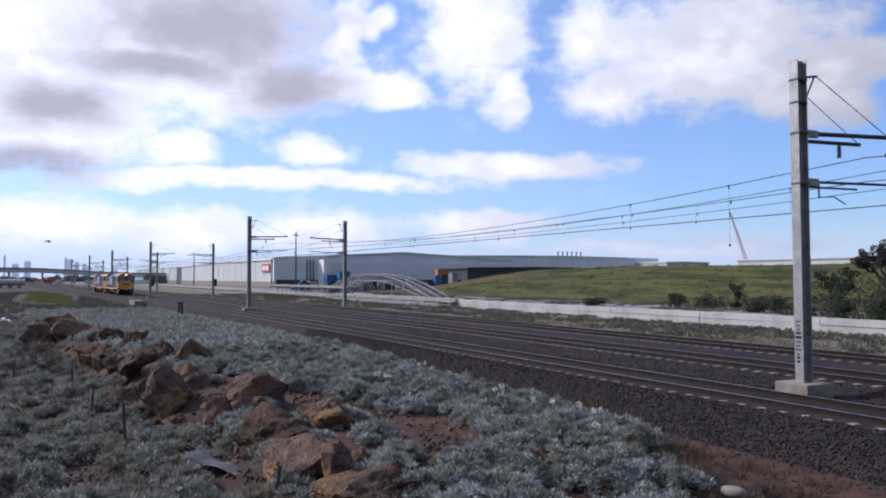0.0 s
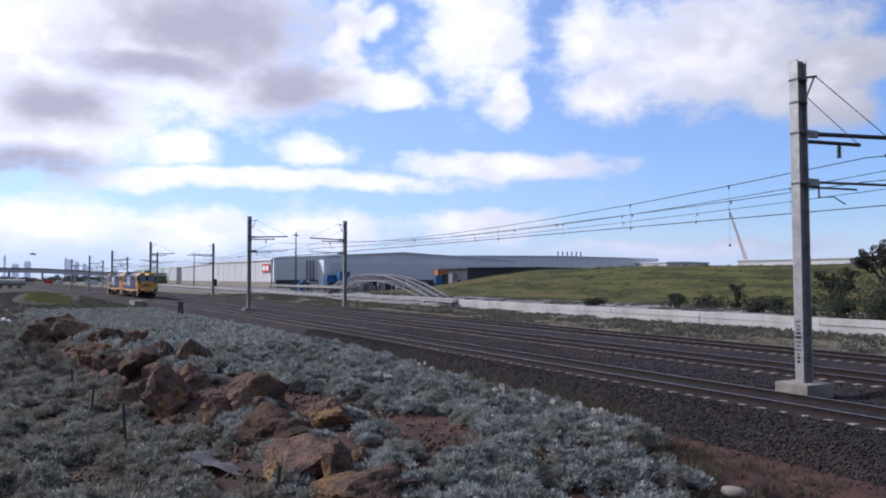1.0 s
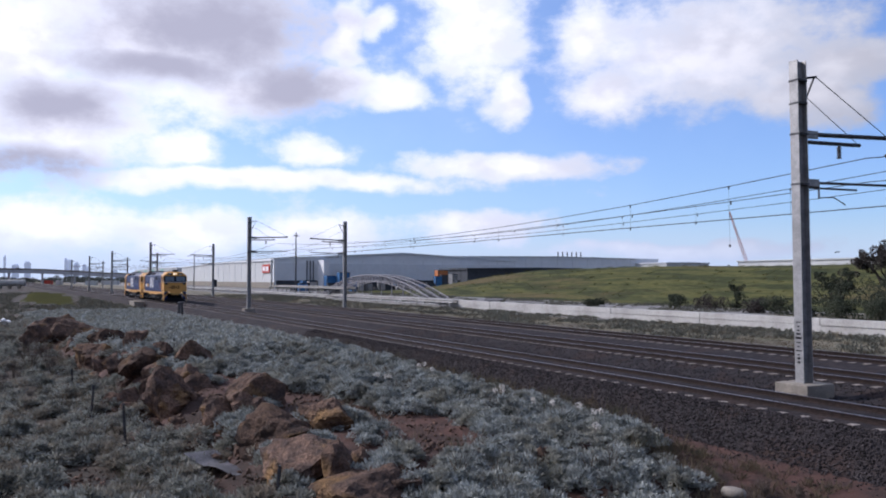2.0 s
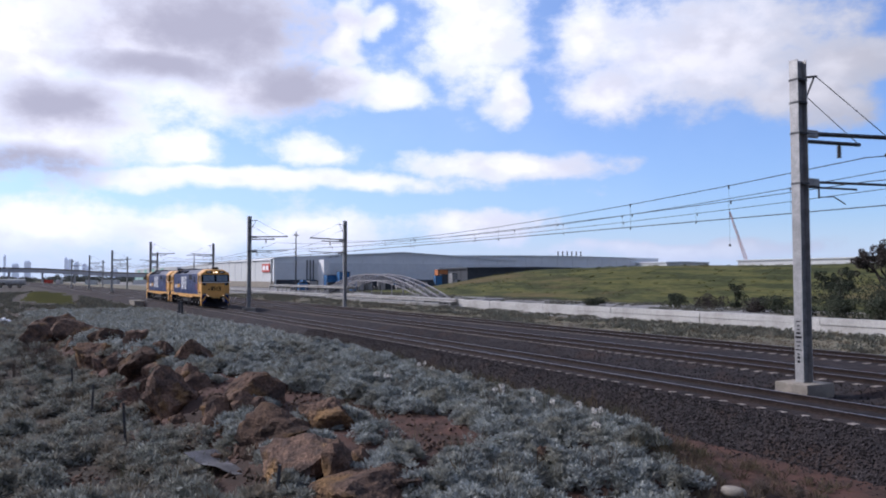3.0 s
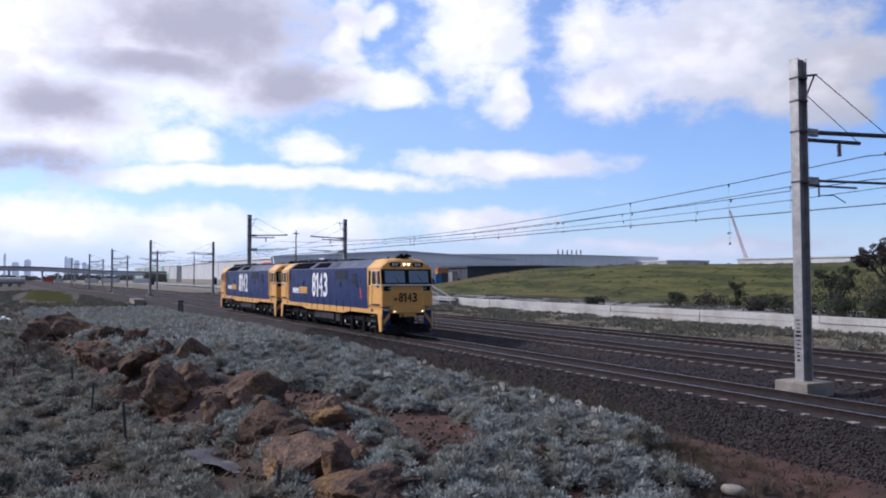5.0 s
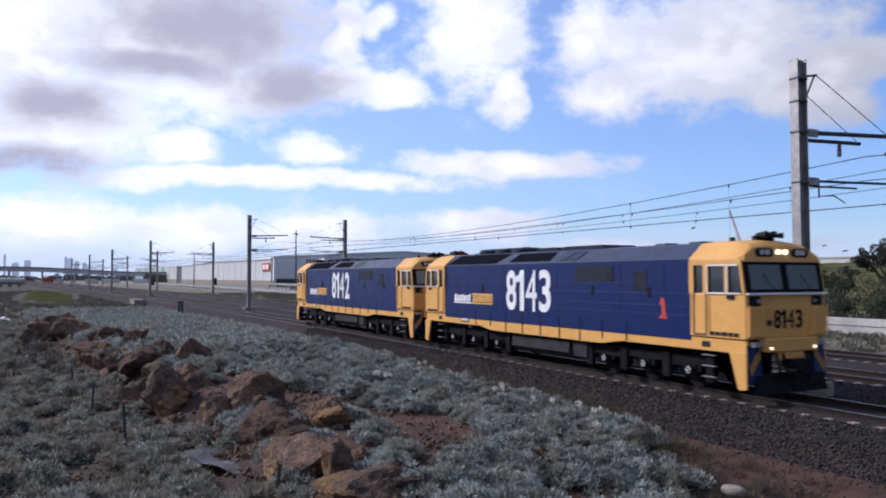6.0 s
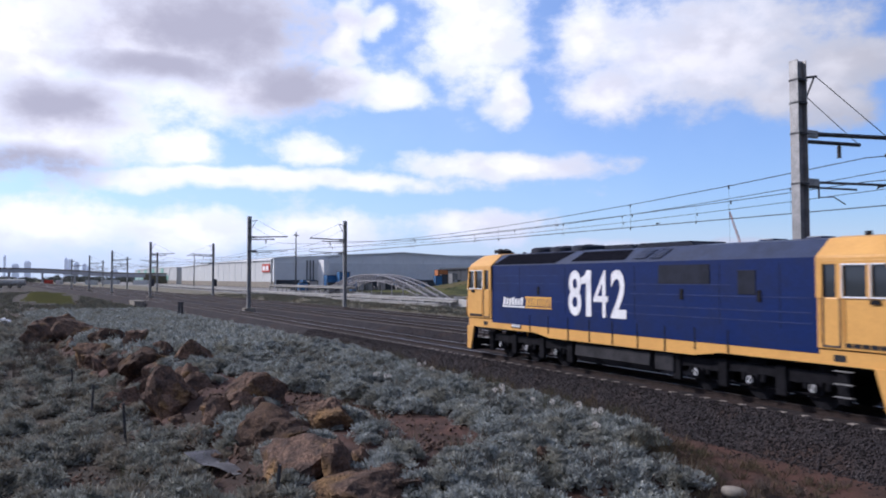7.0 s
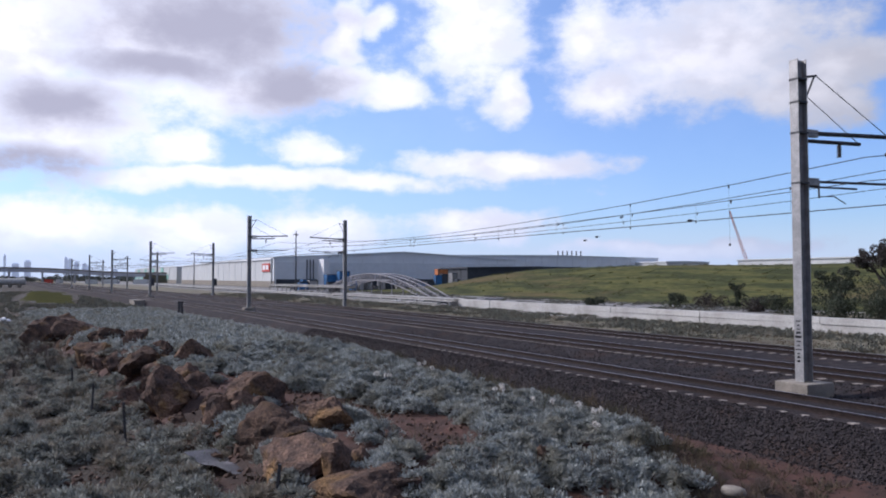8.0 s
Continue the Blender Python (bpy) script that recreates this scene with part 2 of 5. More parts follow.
M_GOLD = mat("gold_marking", (0.75, 0.42, 0.10), (0.62, 0.33, 0.08), 0.5, scale=2, fine=30, bump=0.02)
M_INK = mat("black_marking", (0.010, 0.010, 0.013), (0.015, 0.015, 0.018), 0.7, spec=0.1, bump=0.02)
M_RED = mat("red_marking", (0.50, 0.06, 0.035), (0.42, 0.05, 0.03), 0.5, scale=2, fine=30, bump=0.02)
M_GLASS = glass_mat("dark_glass", (0.02, 0.026, 0.034))
# paler tint stands in for reflected sky and the pale cab interior
M_SCREEN = glass_mat("windscreen_glass", (0.20, 0.25, 0.28))
M_LAMP = mat("lit_lamp", (0.9, 0.85, 0.7), rough=0.3, bump=0, glow=(1.0, 0.86, 0.62, 4.0))
M_MARKER = mat("lit_marker", (0.9, 0.8, 0.6), rough=0.3, bump=0, glow=(1.0, 0.80, 0.52, 3.2))
M_CLADW = mat("pale_cladding", (0.47, 0.48, 0.47), (0.42, 0.43, 0.43), 0.6, grain=(0.93, 1.05), scale=0.05, fine=0.5, bump=0.05)
M_CLADG = mat("grey_cladding", (0.72, 0.74, 0.76), (0.66, 0.68, 0.70), 0.6, grain=(0.95, 1.04), scale=0.03, fine=0.3, bump=0.05)
M_CLADR = mat("roof_sheet", (0.62, 0.64, 0.66), (0.57, 0.59, 0.61), 0.6, 0.0, grain=(0.95, 1.04), scale=0.03, fine=0.8, bump=0.05)
M_CLADD = mat("dark_cladding", (0.055, 0.065, 0.08), (0.045, 0.05, 0.06), 0.6, scale=0.05, fine=1, bump=0.05)
M_TEAL = mat("teal_cladding", (0.22, 0.42, 0.36), (0.18, 0.35, 0.30), 0.6, scale=0.1, fine=1, bump=0.05)
M_CONTB = mat("blue_container", (0.05, 0.17, 0.36), (0.04, 0.13, 0.29), 0.6, scale=0.5, fine=5)
M_ORANGE = mat("orange_steel", (0.55, 0.20, 0.07), (0.45, 0.16, 0.06), 0.6, scale=1, fine=8)
# no lamp: pale base and weak bluish emission imitate haze over the far towers
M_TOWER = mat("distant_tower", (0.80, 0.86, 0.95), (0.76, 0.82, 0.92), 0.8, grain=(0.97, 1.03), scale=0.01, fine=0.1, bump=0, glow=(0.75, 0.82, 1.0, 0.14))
M_BRIDGE = mat("bridge_concrete", (0.50, 0.50, 0.52), (0.42, 0.42, 0.44), 0.9, scale=0.1, fine=2, bump=0.05)
M_FARTREE = leaf_mat("far_tree_leaf", (0.10, 0.115, 0.10), (0.07, 0.08, 0.075), (0.11, 0.11, 0.095))
M_BIRD = mat("dark_feather", (0.03, 0.03, 0.033), (0.045, 0.045, 0.05), 0.8)
M_CRANE = mat("crane_red", (0.74, 0.50, 0.48), (0.66, 0.43, 0.41), 0.6, scale=1, fine=6)


# ---- building helpers ----
def thing(name, m, label, category, group="", kind=""):
    ob = new(name)
    ob.empty_display_size = 0.2
    ob.matrix_world = m
    return tagged(ob, label, category, group, kind)


def part(name, bm, material, parent=None, label="", smooth=False, at=None):
    me = bpy.data.meshes.new(name)
    if isinstance(bm, tuple):
        me.from_pydata(bm[0], [], bm[1])
    else:
        bmesh.ops.recalc_face_normals(bm, faces=bm.faces)
        bm.to_mesh(me)
        bm.free()
    for one in material if isinstance(material, (list, tuple)) else [material]:
        me.materials.append(one)
    if smooth:
        me.shade_smooth()
    ob = new(name, me)
    if parent is not None:
        ob.parent = parent
    if at is not None:
        ob.matrix_basis = at
    if label:
        ob["label"] = label
    return ob


def same(ob, m, parent=None):
    """Another object on the same mesh."""
    o = new(ob.name.split(".")[0], ob.data)
    o.parent = parent or ob.parent
    o.matrix_basis = m
    return o


def bx(bm, x0, x1, y0, y1, z0, z1, bev=0.0, mi=0):
    vs = [bm.verts.new(p) for p in ((x0, y0, z0), (x1, y0, z0), (x1, y1, z0), (x0, y1, z0), (x0, y0, z1), (x1, y0, z1), (x1, y1, z1), (x0, y1, z1))]
    fs = [bm.faces.new([vs[i] for i in f]) for f in ((3, 2, 1, 0), (4, 5, 6, 7), (0, 1, 5, 4), (1, 2, 6, 5), (2, 3, 7, 6), (3, 0, 4, 7))]
    for f in fs:
        f.material_index = mi
    if bev:
        bmesh.ops.bevel(bm, geom=list({e for f in fs for e in f.edges}), offset=bev, segments=2, affect="EDGES", profile=0.5)
    return bm


def box(x0, x1, y0, y1, z0, z1, bev=0.0):
    return bx(bmesh.new(), x0, x1, y0, y1, z0, z1, bev)


def rod(bm, a, b, r, n=6, r2=None):
    a, b = Vector(a), Vector(b)
    q = (b - a).to_track_quat("Z", "Y")
    rings = []
    for p, rr in ((a, r), (b, r if r2 is None else r2)):
        rings.append([bm.verts.new(p + q @ Vector((rr * math.cos(2 * math.pi * i / n), rr * math.sin(2 * math.pi * i / n), 0))) for i in range(n)])
    for i in range(n):
        bm.faces.new((rings[0][i], rings[0][(i + 1) % n], rings[1][(i + 1) % n], rings[1][i]))
    bm.faces.new(rings[0][::-1])
    bm.faces.new(rings[1])
    return bm


def prism(bm, profile, axis, a, b):
    """A closed outline of pairs, drawn out along an axis from a to b."""
    put = {"x": lambda p, v: (v, *p), "y": lambda p, v: (p[0], v, p[1]), "z": lambda p, v: (*p, v)}[axis]
    r0, r1 = [bm.verts.new(put(p, a)) for p in profile], [bm.verts.new(put(p, b)) for p in profile]
    n = len(profile)
    for i in range(n):
        bm.faces.new((r0[i], r0[(i + 1) % n], r1[(i + 1) % n], r1[i]))
    bm.faces.new(r0[::-1])
    bm.faces.new(r1)
    return bm


def hull(points):
    bm = bmesh.new()
    for p in points:
        bm.verts.new(p)
    bmesh.ops.convex_hull(bm, input=bm.verts)
    return bm


def words(text, size, material, parent, name, m, wide=1.0, bold=0.0, thick=0.006, spacing=1.0, label=""):
    cu = bpy.data.curves.new(name, "FONT")
    cu.body, cu.size, cu.extrude, cu.offset, cu.space_character = text, size, thick, bold, spacing
    cu.align_x, cu.align_y = "CENTER", "CENTER"
    tmp = new(name, cu)
    bpy.context.view_layer.update()
    me = bpy.data.meshes.new_from_object(tmp.evaluated_get(bpy.context.evaluated_depsgraph_get()))
    bpy.data.objects.remove(tmp)
    me.transform(Matrix.Diagonal((wide, 1, 1, 1)))
    me.materials.clear()
    me.materials.append(material)
    ob = new(name, me)
    ob.parent = parent
    ob.matrix_basis = m
    if label:
        ob["label"] = label
    return ob


# ---- the line of the railway: straight, then a long left-hand bend ----
def yc(x):
    if x > -20:
        return 18.05
    if x > -200:
        return 18.05 - 1.5e-4 * (x + 20) ** 2
    return 13.19 + 0.054 * (x + 200)


def slope(x):
    return 0.0 if x > -20 else 3.0e-4 * -(x + 20) if x > -200 else 0.054


def on_line(x, off, z=0.0):
    s = slope(x)
    return Vector((x - s * off, yc(x) + off, z))


def turn(x):
    return math.degrees(math.atan(slope(x)))


def lerp(x, pts):
    return float(np.interp(x, [p[0] for p in pts], [p[1] for p in pts]))


CREST = [(-120, -0.95), (-80, -0.85), (-55, -0.45), (-36, -0.22), (-27, -0.4), (-20, -0.65), (-16, -0.72), (-14, -1.0), (-12, -1.25), (0, -1.2)]
EDGE = [(-120, -2.0), (-61, 1.4), (-32, 4.2), (-23, 5.2), (-14, 4.6), (-5, 3.4), (10, 3.0)]


def smooth(a, b, v):
    v = min(max((v - a) / (b - a), 0), 1)
    return v * v * (3 - 2 * v)


def ground_z(x, y):
    o = y - yc(max(min(x, 60), -900))
    n = noise.fractal(Vector((x * 0.35, y * 0.35, 0)), 0.7, 2.0, 4)
    if o < 6:
        top, e = lerp(x, CREST), lerp(x, EDGE)
        t = smooth(e - 1.7, e + 0.6, y)
        z = -1.35 * (1 - t) + top * t
        near = smooth(-90, -60, x) if x < -40 else 1 - smooth(4, 20, x)
        z += 0.16 * n * near * (1 - smooth(-5.2, -3.6, o))
        rough = math.exp(-((y - e + 0.3) / 1.3) ** 2)
        z += 0.13 * noise.fractal(Vector((x * 1.3, y * 1.3, 4)), 0.8, 2.0, 3) * near * rough
        d = smooth(-5.6, -4.0, o)                       # foot of the ballast
        z = z * (1 - d) - 1.0 * d
        r = math.hypot(x, y)
        z += (1.6 - z) * (1 - smooth(2.5, 7.0, r))      # the bank on which the camera stands
        return z
    z = -0.75 + 0.05 * n
    foot = smooth(86, 122, y)
    ridge = smooth(-250, -178, x)
    lump = 0.5 * noise.noise(Vector((x * 0.02, y * 0.02, 3)))
    hill = foot * ridge * (6.6 + lump)
    z += hill * (1 - smooth(320, 420, y))
    return z


def make_ground():
    xs = np.concatenate([-np.geomspace(4500, 72, 46), np.arange(-70, 2, 0.32), np.arange(2.2, 14, 0.45), np.geomspace(15, 1500, 16)])
    ys = np.concatenate([-np.geomspace(1500, 13, 16), np.arange(-12, -3, 0.45), np.arange(-3, 16, 0.32), np.arange(17, 36, 2.0), np.arange(36, 140, 3.0), np.geomspace(142, 4000, 34)])
    nx, ny = len(xs), len(ys)
    verts = [(float(x), float(y), ground_z(float(x), float(y))) for x in xs for y in ys]
    faces = [(i * ny + j, (i + 1) * ny + j, (i + 1) * ny + j + 1, i * ny + j + 1) for i in range(nx - 1) for j in range(ny - 1)]
    g = part("ground", (verts, faces), [M_DIRT, M_TURF, M_VERGE, M_HILL, M_FAR, M_GRAVEL, M_YGRASS], smooth=True)
    tagged(g, "uneven ground of red dirt, rough turf and green slopes", "ground", kind="structure")
    mid = np.array([[(xs[i] + xs[i + 1]) / 2, (ys[j] + ys[j + 1]) / 2] for i in range(nx - 1) for j in range(ny - 1)])
    for poly, (x, y) in zip(g.data.polygons, mid):
        o = y - yc(max(min(x, 60), -900))
        wob = 3 * noise.noise(Vector((x * 0.2, y * 0.2, 1)))
        if o < 6:
            e = lerp(x, EDGE)
            yellow = ((x + 215) / 75) ** 2 + ((y - 1.5 - 0.03 * (x + 215)) / (5 + wob)) ** 2 < 1
            poly.material_index = 6 if yellow else (0 if y > e - 1.8 + 0.4 * wob else 1) if x > -90 else 1 if o > -40 else 4
        elif o < 48 + wob:
            poly.material_index = 2 if y < 49 or x > -60 else 5
        elif y < 84 + wob:
            poly.material_index = 5 if x < -62 + wob else 2
        elif x > -262 and y < 400:
            poly.material_index = 3
        else:
            poly.material_index = 4
    return g


make_ground()


def strip(profile, xs, mats, name):
    """A cross-section of (offset, height) pairs swept along the line."""
    verts, faces = [], []
    n = len(profile)
    for x in xs:
        verts += [tuple(on_line(float(x), o, z)) for o, z in profile]
    for i in range(len(xs) - 1):
        faces += [(i * n + j, (i + 1) * n + j, (i + 1) * n + j + 1, i * n + j + 1) for j in range(n - 1)]
    return verts, faces


LINE_X = np.concatenate([np.arange(-900, -200, 20.0), np.arange(-200, 62, 4.0)])
BED = [(-3.1, -1.14), (-2.65, -0.98), (-1.9, -0.27), (-1.6, -0.19), (-1.1, -0.187), (-0.98, -0.158), (0.98, -0.158), (1.1, -0.187), (1.7, -0.19), (2.5, -0.42), (4.0, -0.45), (4.8, -0.19), (5.45, -0.187), (5.6, -0.16), (7.4, -0.16), (7.55, -0.187), (8.2, -0.19), (9.2, -0.3),
       (10.6, -0.19), (11.5, -0.187), (11.65, -0.16), (13.5, -0.16), (13.65, -0.187), (14.4, -0.19), (15.2, -0.35), (16.6, -0.9)]
bed = part("ballast_bed", strip(BED, LINE_X, None, ""), M_BALLAST, smooth=True)
tagged(bed, "dark grey crushed-stone ballast under three tracks", "ballast", kind="structure")


def make_track(off, gauge, label, near_from, near_to):
    t = thing("railway_track", pose(0, 0, 0), label, "railway track", "tracks", "structure")
    for side in (-1, 1):
        c = off + side * (gauge / 2 + 0.035)
        prof = [(-0.07, -0.17), (0.07, -0.17), (0.07, -0.155), (0.012, -0.13), (0.012, -0.045), (0.036, -0.035), (0.036, -0.004), (-0.036, -0.004), (-0.036, -0.035), (-0.012, -0.045), (-0.012, -0.13), (-0.07, -0.155), (-0.07, -0.17)]
        part("rail", strip([(c + o, z) for o, z in prof], LINE_X, None, ""), M_RUST, t, "rust-brown steel rail")
        part("running_surface", strip([(c - 0.033, -0.003), (c - 0.026, 0.0), (c + 0.026, 0.0), (c + 0.033, -0.003)], LINE_X, None, ""), M_RAILTOP, t, "polished rail top")
    half = 1.25
    first = None
    x = near_to
    while x > near_from:
        at = Matrix.Translation(on_line(x, off, -0.17)) @ pose(0, 0, 0, random.uniform(-0.4, 0.4), 0, turn(x) + random.uniform(-0.6, 0.6))
        if first is None:
            bm = hull([(sx * w, sy * half, z) for sx in (-1, 1) for sy in (-1, 1) for w, z in ((0.125, -0.2), (0.105, 0.0))])
            first = part("sleeper", bm, M_SLEEPER, t, "pale concrete sleeper", at=at)
        else:
            same(first, at)
        x -= 0.66
    verts, faces = [], []
    while x > -420:
        p, n = on_line(x, off, -0.17), len(verts)
        verts += [(p.x + sx * 0.115, p.y + sy * half, p.z + dz) for dz in (-0.2, 0.0) for sx, sy in ((-1, -1), (1, -1), (1, 1), (-1, 1))]
        faces += [tuple(n + i for i in f) for f in ((4, 5, 6, 7), (0, 1, 5, 4), (1, 2, 6, 5), (2, 3, 7, 6), (3, 0, 4, 7))]
        x -= 0.66
    tagged(part("sleeper_run", (verts, faces), M_SLEEPER, t), kind="stuff")


make_track(0.0, 1.435, "standard-gauge track on pale concrete sleepers in dark ballast", -80, 6)
make_track(6.5, 1.6, "broad-gauge electrified track with rust-brown rails", -85, 4)
make_track(12.55, 1.6, "far electrified track with rust-brown rails", -90, 4)


# ---- the two locomotives ----
LOCO_V, LOCO_T, LOCO_X = 25.0, 7.0, 0.1
PITCH = 20.9
WHEEL_R = 0.54
AXLES = (7.36, 5.42, 3.48)
WHEELS = []


def cab(loco, number, end, lit):
    """One end of the locomotive; the cab looks along +x of its own mesh space, turned by end."""
    side = Matrix.Rotation(0 if end > 0 else math.pi, 4, "Z") @ Matrix.Translation((7.7, 0, 0)) @ Matrix.Diagonal((1.075, 1.035, 1, 1)) @ Matrix.Translation((-7.7, 0, 0))

    def add(name, bm, material, parent=None, label="", smooth=False):
        return part(name, bm, material, parent or loco, label, smooth, None if parent else side)

    shell = bmesh.new()
    bx(shell, 7.70, 9.58, -1.46, 1.46, 1.55, 2.76, 0.03)
    body = add("cab", shell, M_YELLOW, label="yellow painted driving cab")
    # pillars round the side windows and the windscreen
    frame_bm = bmesh.new()
    for s in (-1, 1):
        bx(frame_bm, 7.70, 7.86, s * 1.46 - 0.03, s * 1.46 + 0.03, 2.75, 3.68)
        bx(frame_bm, 8.20, 8.36, s * 1.46 - 0.03, s * 1.46 + 0.03, 2.75, 3.68)
        bx(frame_bm, 8.92, 9.02, s * 1.46 - 0.03, s * 1.46 + 0.03, 2.75, 3.68)
        bx(frame_bm, 7.86, 9.40, s * 1.46 - 0.025, s * 1.46 + 0.025, 3.54, 3.68)
        prism(frame_bm, [(9.50, 2.75), (9.575, 2.75), (9.45, 3.68), (9.375, 3.68)], "y", s * 1.46 - 0.03, s * 1.46 + 0.03)
    bx(frame_bm, 7.70, 7.76, -1.4, 1.4, 2.75, 3.68)
    add("window_frame", frame_bm, M_YELLOW, body)
    for s in (-1, 1):
        for x0, x1, nm in ((7.86, 8.20, "door_window"), (8.36, 8.92, "side_window")):
            add(nm, box(x0, x1, s * 1.425 - 0.008, s * 1.425 + 0.008, 2.76, 3.54), M_GLASS, body, "dark tinted cab side glass")
        add("quarter_window", prism(bmesh.new(), [(9.02, 2.8), (9.46, 2.8), (9.35, 3.54), (9.02, 3.54)], "y", s * 1.425 - 0.008, s * 1.425 + 0.008), M_GLASS, body)
        trim = bmesh.new()
        for x0, x1 in ((8.33, 8.95), (9.0, 9.44)):
            for z in (2.77, 3.53):
                bx(trim, x0, x1 - (0.1 if z > 3 and x0 > 8.9 else 0), s * 1.49 - 0.006, s * 1.49 + 0.006, z - 0.018, z + 0.018)
            bx(trim, x0, x0 + 0.03, s * 1.49 - 0.006, s * 1.49 + 0.006, 2.77, 3.53)
        add("window_trim", trim, M_MARK, body, "pale window trim")
        # door with its recess lines, grab rails and steps
        d = bmesh.new()
        for x in (7.84, 8.26):
            bx(d, x, x + 0.03, s * 1.462 - 0.012, s * 1.462 + 0.012, 1.62, 3.56)
        bx(d, 7.84, 8.29, s * 1.462 - 0.012, s * 1.462 + 0.012, 1.60, 1.64)
        add("cab_door", d, M_DARKSTEEL, body, "dark seams of the cab side door")
        for x in (7.80, 8.36):
            add("grab_rail", rod(bmesh.new(), (x, s * 1.50, 1.75), (x, s * 1.50, 2.75), 0.014), M_YELLOW, body)
        for z in (0.45, 0.75, 1.05):
            add("step", box(8.05, 8.50, s * 1.36 - 0.06, s * 1.36 + 0.06, z - 0.008, z + 0.008), M_GALV, body, "pale-edged cab step iron")
        for i in range(5):
            add("vent", box(8.40 + i * 0.2, 8.56 + i * 0.2, s * 1.468 - 0.01, s * 1.468 + 0.01, 1.62, 1.72), M_TANK, body)
        mir = box(9.0, 9.22, s * 1.48 - 0.02, s * 1.48 + 0.02, 2.62, 2.72)
        add("mirror", mir, M_INK, body)
        # the long leg below the corner
        leg = prism(bmesh.new(), [(9.05, 1.2), (9.58, 1.2), (9.58, 0.25), (9.32, 0.22)], "y", s * 1.44 - 0.03, s * 1.44 + 0.03)
        add("corner_leg", leg, M_YELLOW, body)
        prow = prism(bmesh.new(), [(9.50, 1.40), (9.58, 1.40), (9.66, 0.45), (9.56, 0.40)], "y", s * 1.40, s * 0.98)
        add("plough_plate", prow, M_BLUE, body, "blue pilot plate with yellow slanting stripe")
        stripe = bmesh.new()
        vs = [stripe.verts.new(p) for p in ((9.63, s * 1.39, 0.86), (9.655, s * 1.39, 0.58), (9.615, s * 0.99, 1.06), (9.59, s * 0.99, 1.33))]
        stripe.faces.new(vs)
        bmesh.ops.solidify(stripe, geom=stripe.faces[:], thickness=0.012)
        add("stripe", stripe, M_YELLOW, body)
    # windscreen band with two panes set in black
    band = bmesh.new()
    vs = [(9.585, -1.45, 2.8), (9.585, 1.45, 2.8), (9.46, 1.45, 3.62), (9.46, -1.45, 3.62)]
    f = band.faces.new([band.verts.new(p) for p in vs])
    bmesh.ops.solidify(band, geom=[f], thickness=0.03)
    add("windscreen_surround", band, M_INK, body, "black rubber windscreen surround")
    for y0, y1 in ((-1.26, -0.12), (0.12, 1.26)):
        pane = bmesh.new()
        f = pane.faces.new([pane.verts.new(p) for p in ((9.594, y0, 2.88), (9.594, y1, 2.88), (9.488, y1, 3.54), (9.488, y0, 3.54))])
        bmesh.ops.solidify(pane, geom=[f], thickness=0.008)
        add("windscreen", pane, M_SCREEN, body, "windscreen pane with reflected sky and pale interior put into its tint")
        rod_bm = rod(bmesh.new(), (9.60, (y0 + y1) / 2 + 0.3, 2.8), (9.53, (y0 + y1) / 2 - 0.1, 3.3), 0.012)
        add("wiper", rod_bm, M_INK, body)
    # roof of the cab: shoulders, and an upright brow that holds the number boxes and lamps
    pts = []
    for s in (-1, 1):
        pts += [(7.7, s * 1.49, 3.60), (9.36, s * 1.49, 3.60), (9.50, s * 1.42, 3.62), (7.7, s * 1.47, 3.74), (9.34, s * 1.46, 3.74), (9.47, s * 1.36, 3.80),
                (7.7, s * 0.98, 4.17), (8.95, s * 0.98, 4.17), (9.28, s * 0.98, 4.10), (9.41, s * 1.02, 4.00), (7.7, s * 0.5, 4.24), (8.95, s * 0.5, 4.23), (9.26, s * 0.45, 4.17), (9.41, s * 0.5, 4.06)]
    add("cab_roof", hull(pts), M_YELLOW, body)
    for s in (-1, 1):
        b = hull([(9.41 + dx, s * 0.66 + dy, 3.87 + dz) for dx in (-0.1, 0.09) for dy, dz in ((-0.23, -0.12), (-0.31, -0.05), (-0.31, 0.05), (-0.23, 0.12), (0.23, -0.12), (0.31, -0.05), (0.31, 0.05), (0.23, 0.12))])
        nb = add("number_box", b, M_INK, body, "black number box above the windscreen")
        words(number, 0.2, M_MARK, nb, "number", pose(9.503, s * 0.66, 3.87, 90, 0, 90), 0.85, 0.006, 0.004)
        lamp = rod(bmesh.new(), (9.36, s * 0.13, 3.89), (9.50, s * 0.13, 3.89), 0.058, 14)
        add("headlamp", lamp, M_LAMP if lit else M_GLASS, body, "lit round headlamp" if lit else "unlit round headlamp")
        box_bm = box(9.55, 9.62, s * 1.15 - 0.19, s * 1.15 + 0.19, 2.44, 2.70, 0.015)
        lb = add("light_box", box_bm, M_INK, body, "dark recessed lamp box")
        add("lens", rod(bmesh.new(), (9.6, s * 1.04, 2.57), (9.63, s * 1.04, 2.57), 0.06, 12), M_SCREEN, lb)
        add("marker_light", rod(bmesh.new(), (9.6, s * 0.80, 1.33), (9.80, s * 0.80, 1.33), 0.036, 12), M_MARKER if lit else M_GLASS, body, "lit marker light" if lit else "unlit marker light")
        add("front_handrail", rod(bmesh.new(), (9.66, s * 0.80, 2.35), (9.66, s * 0.87, 1.7), 0.014), M_YELLOW, body)
        add("front_handrail", rod(bmesh.new(), (9.68, s * 1.44, 2.45), (9.68, s * 1.44, 1.65), 0.018), M_YELLOW, body)
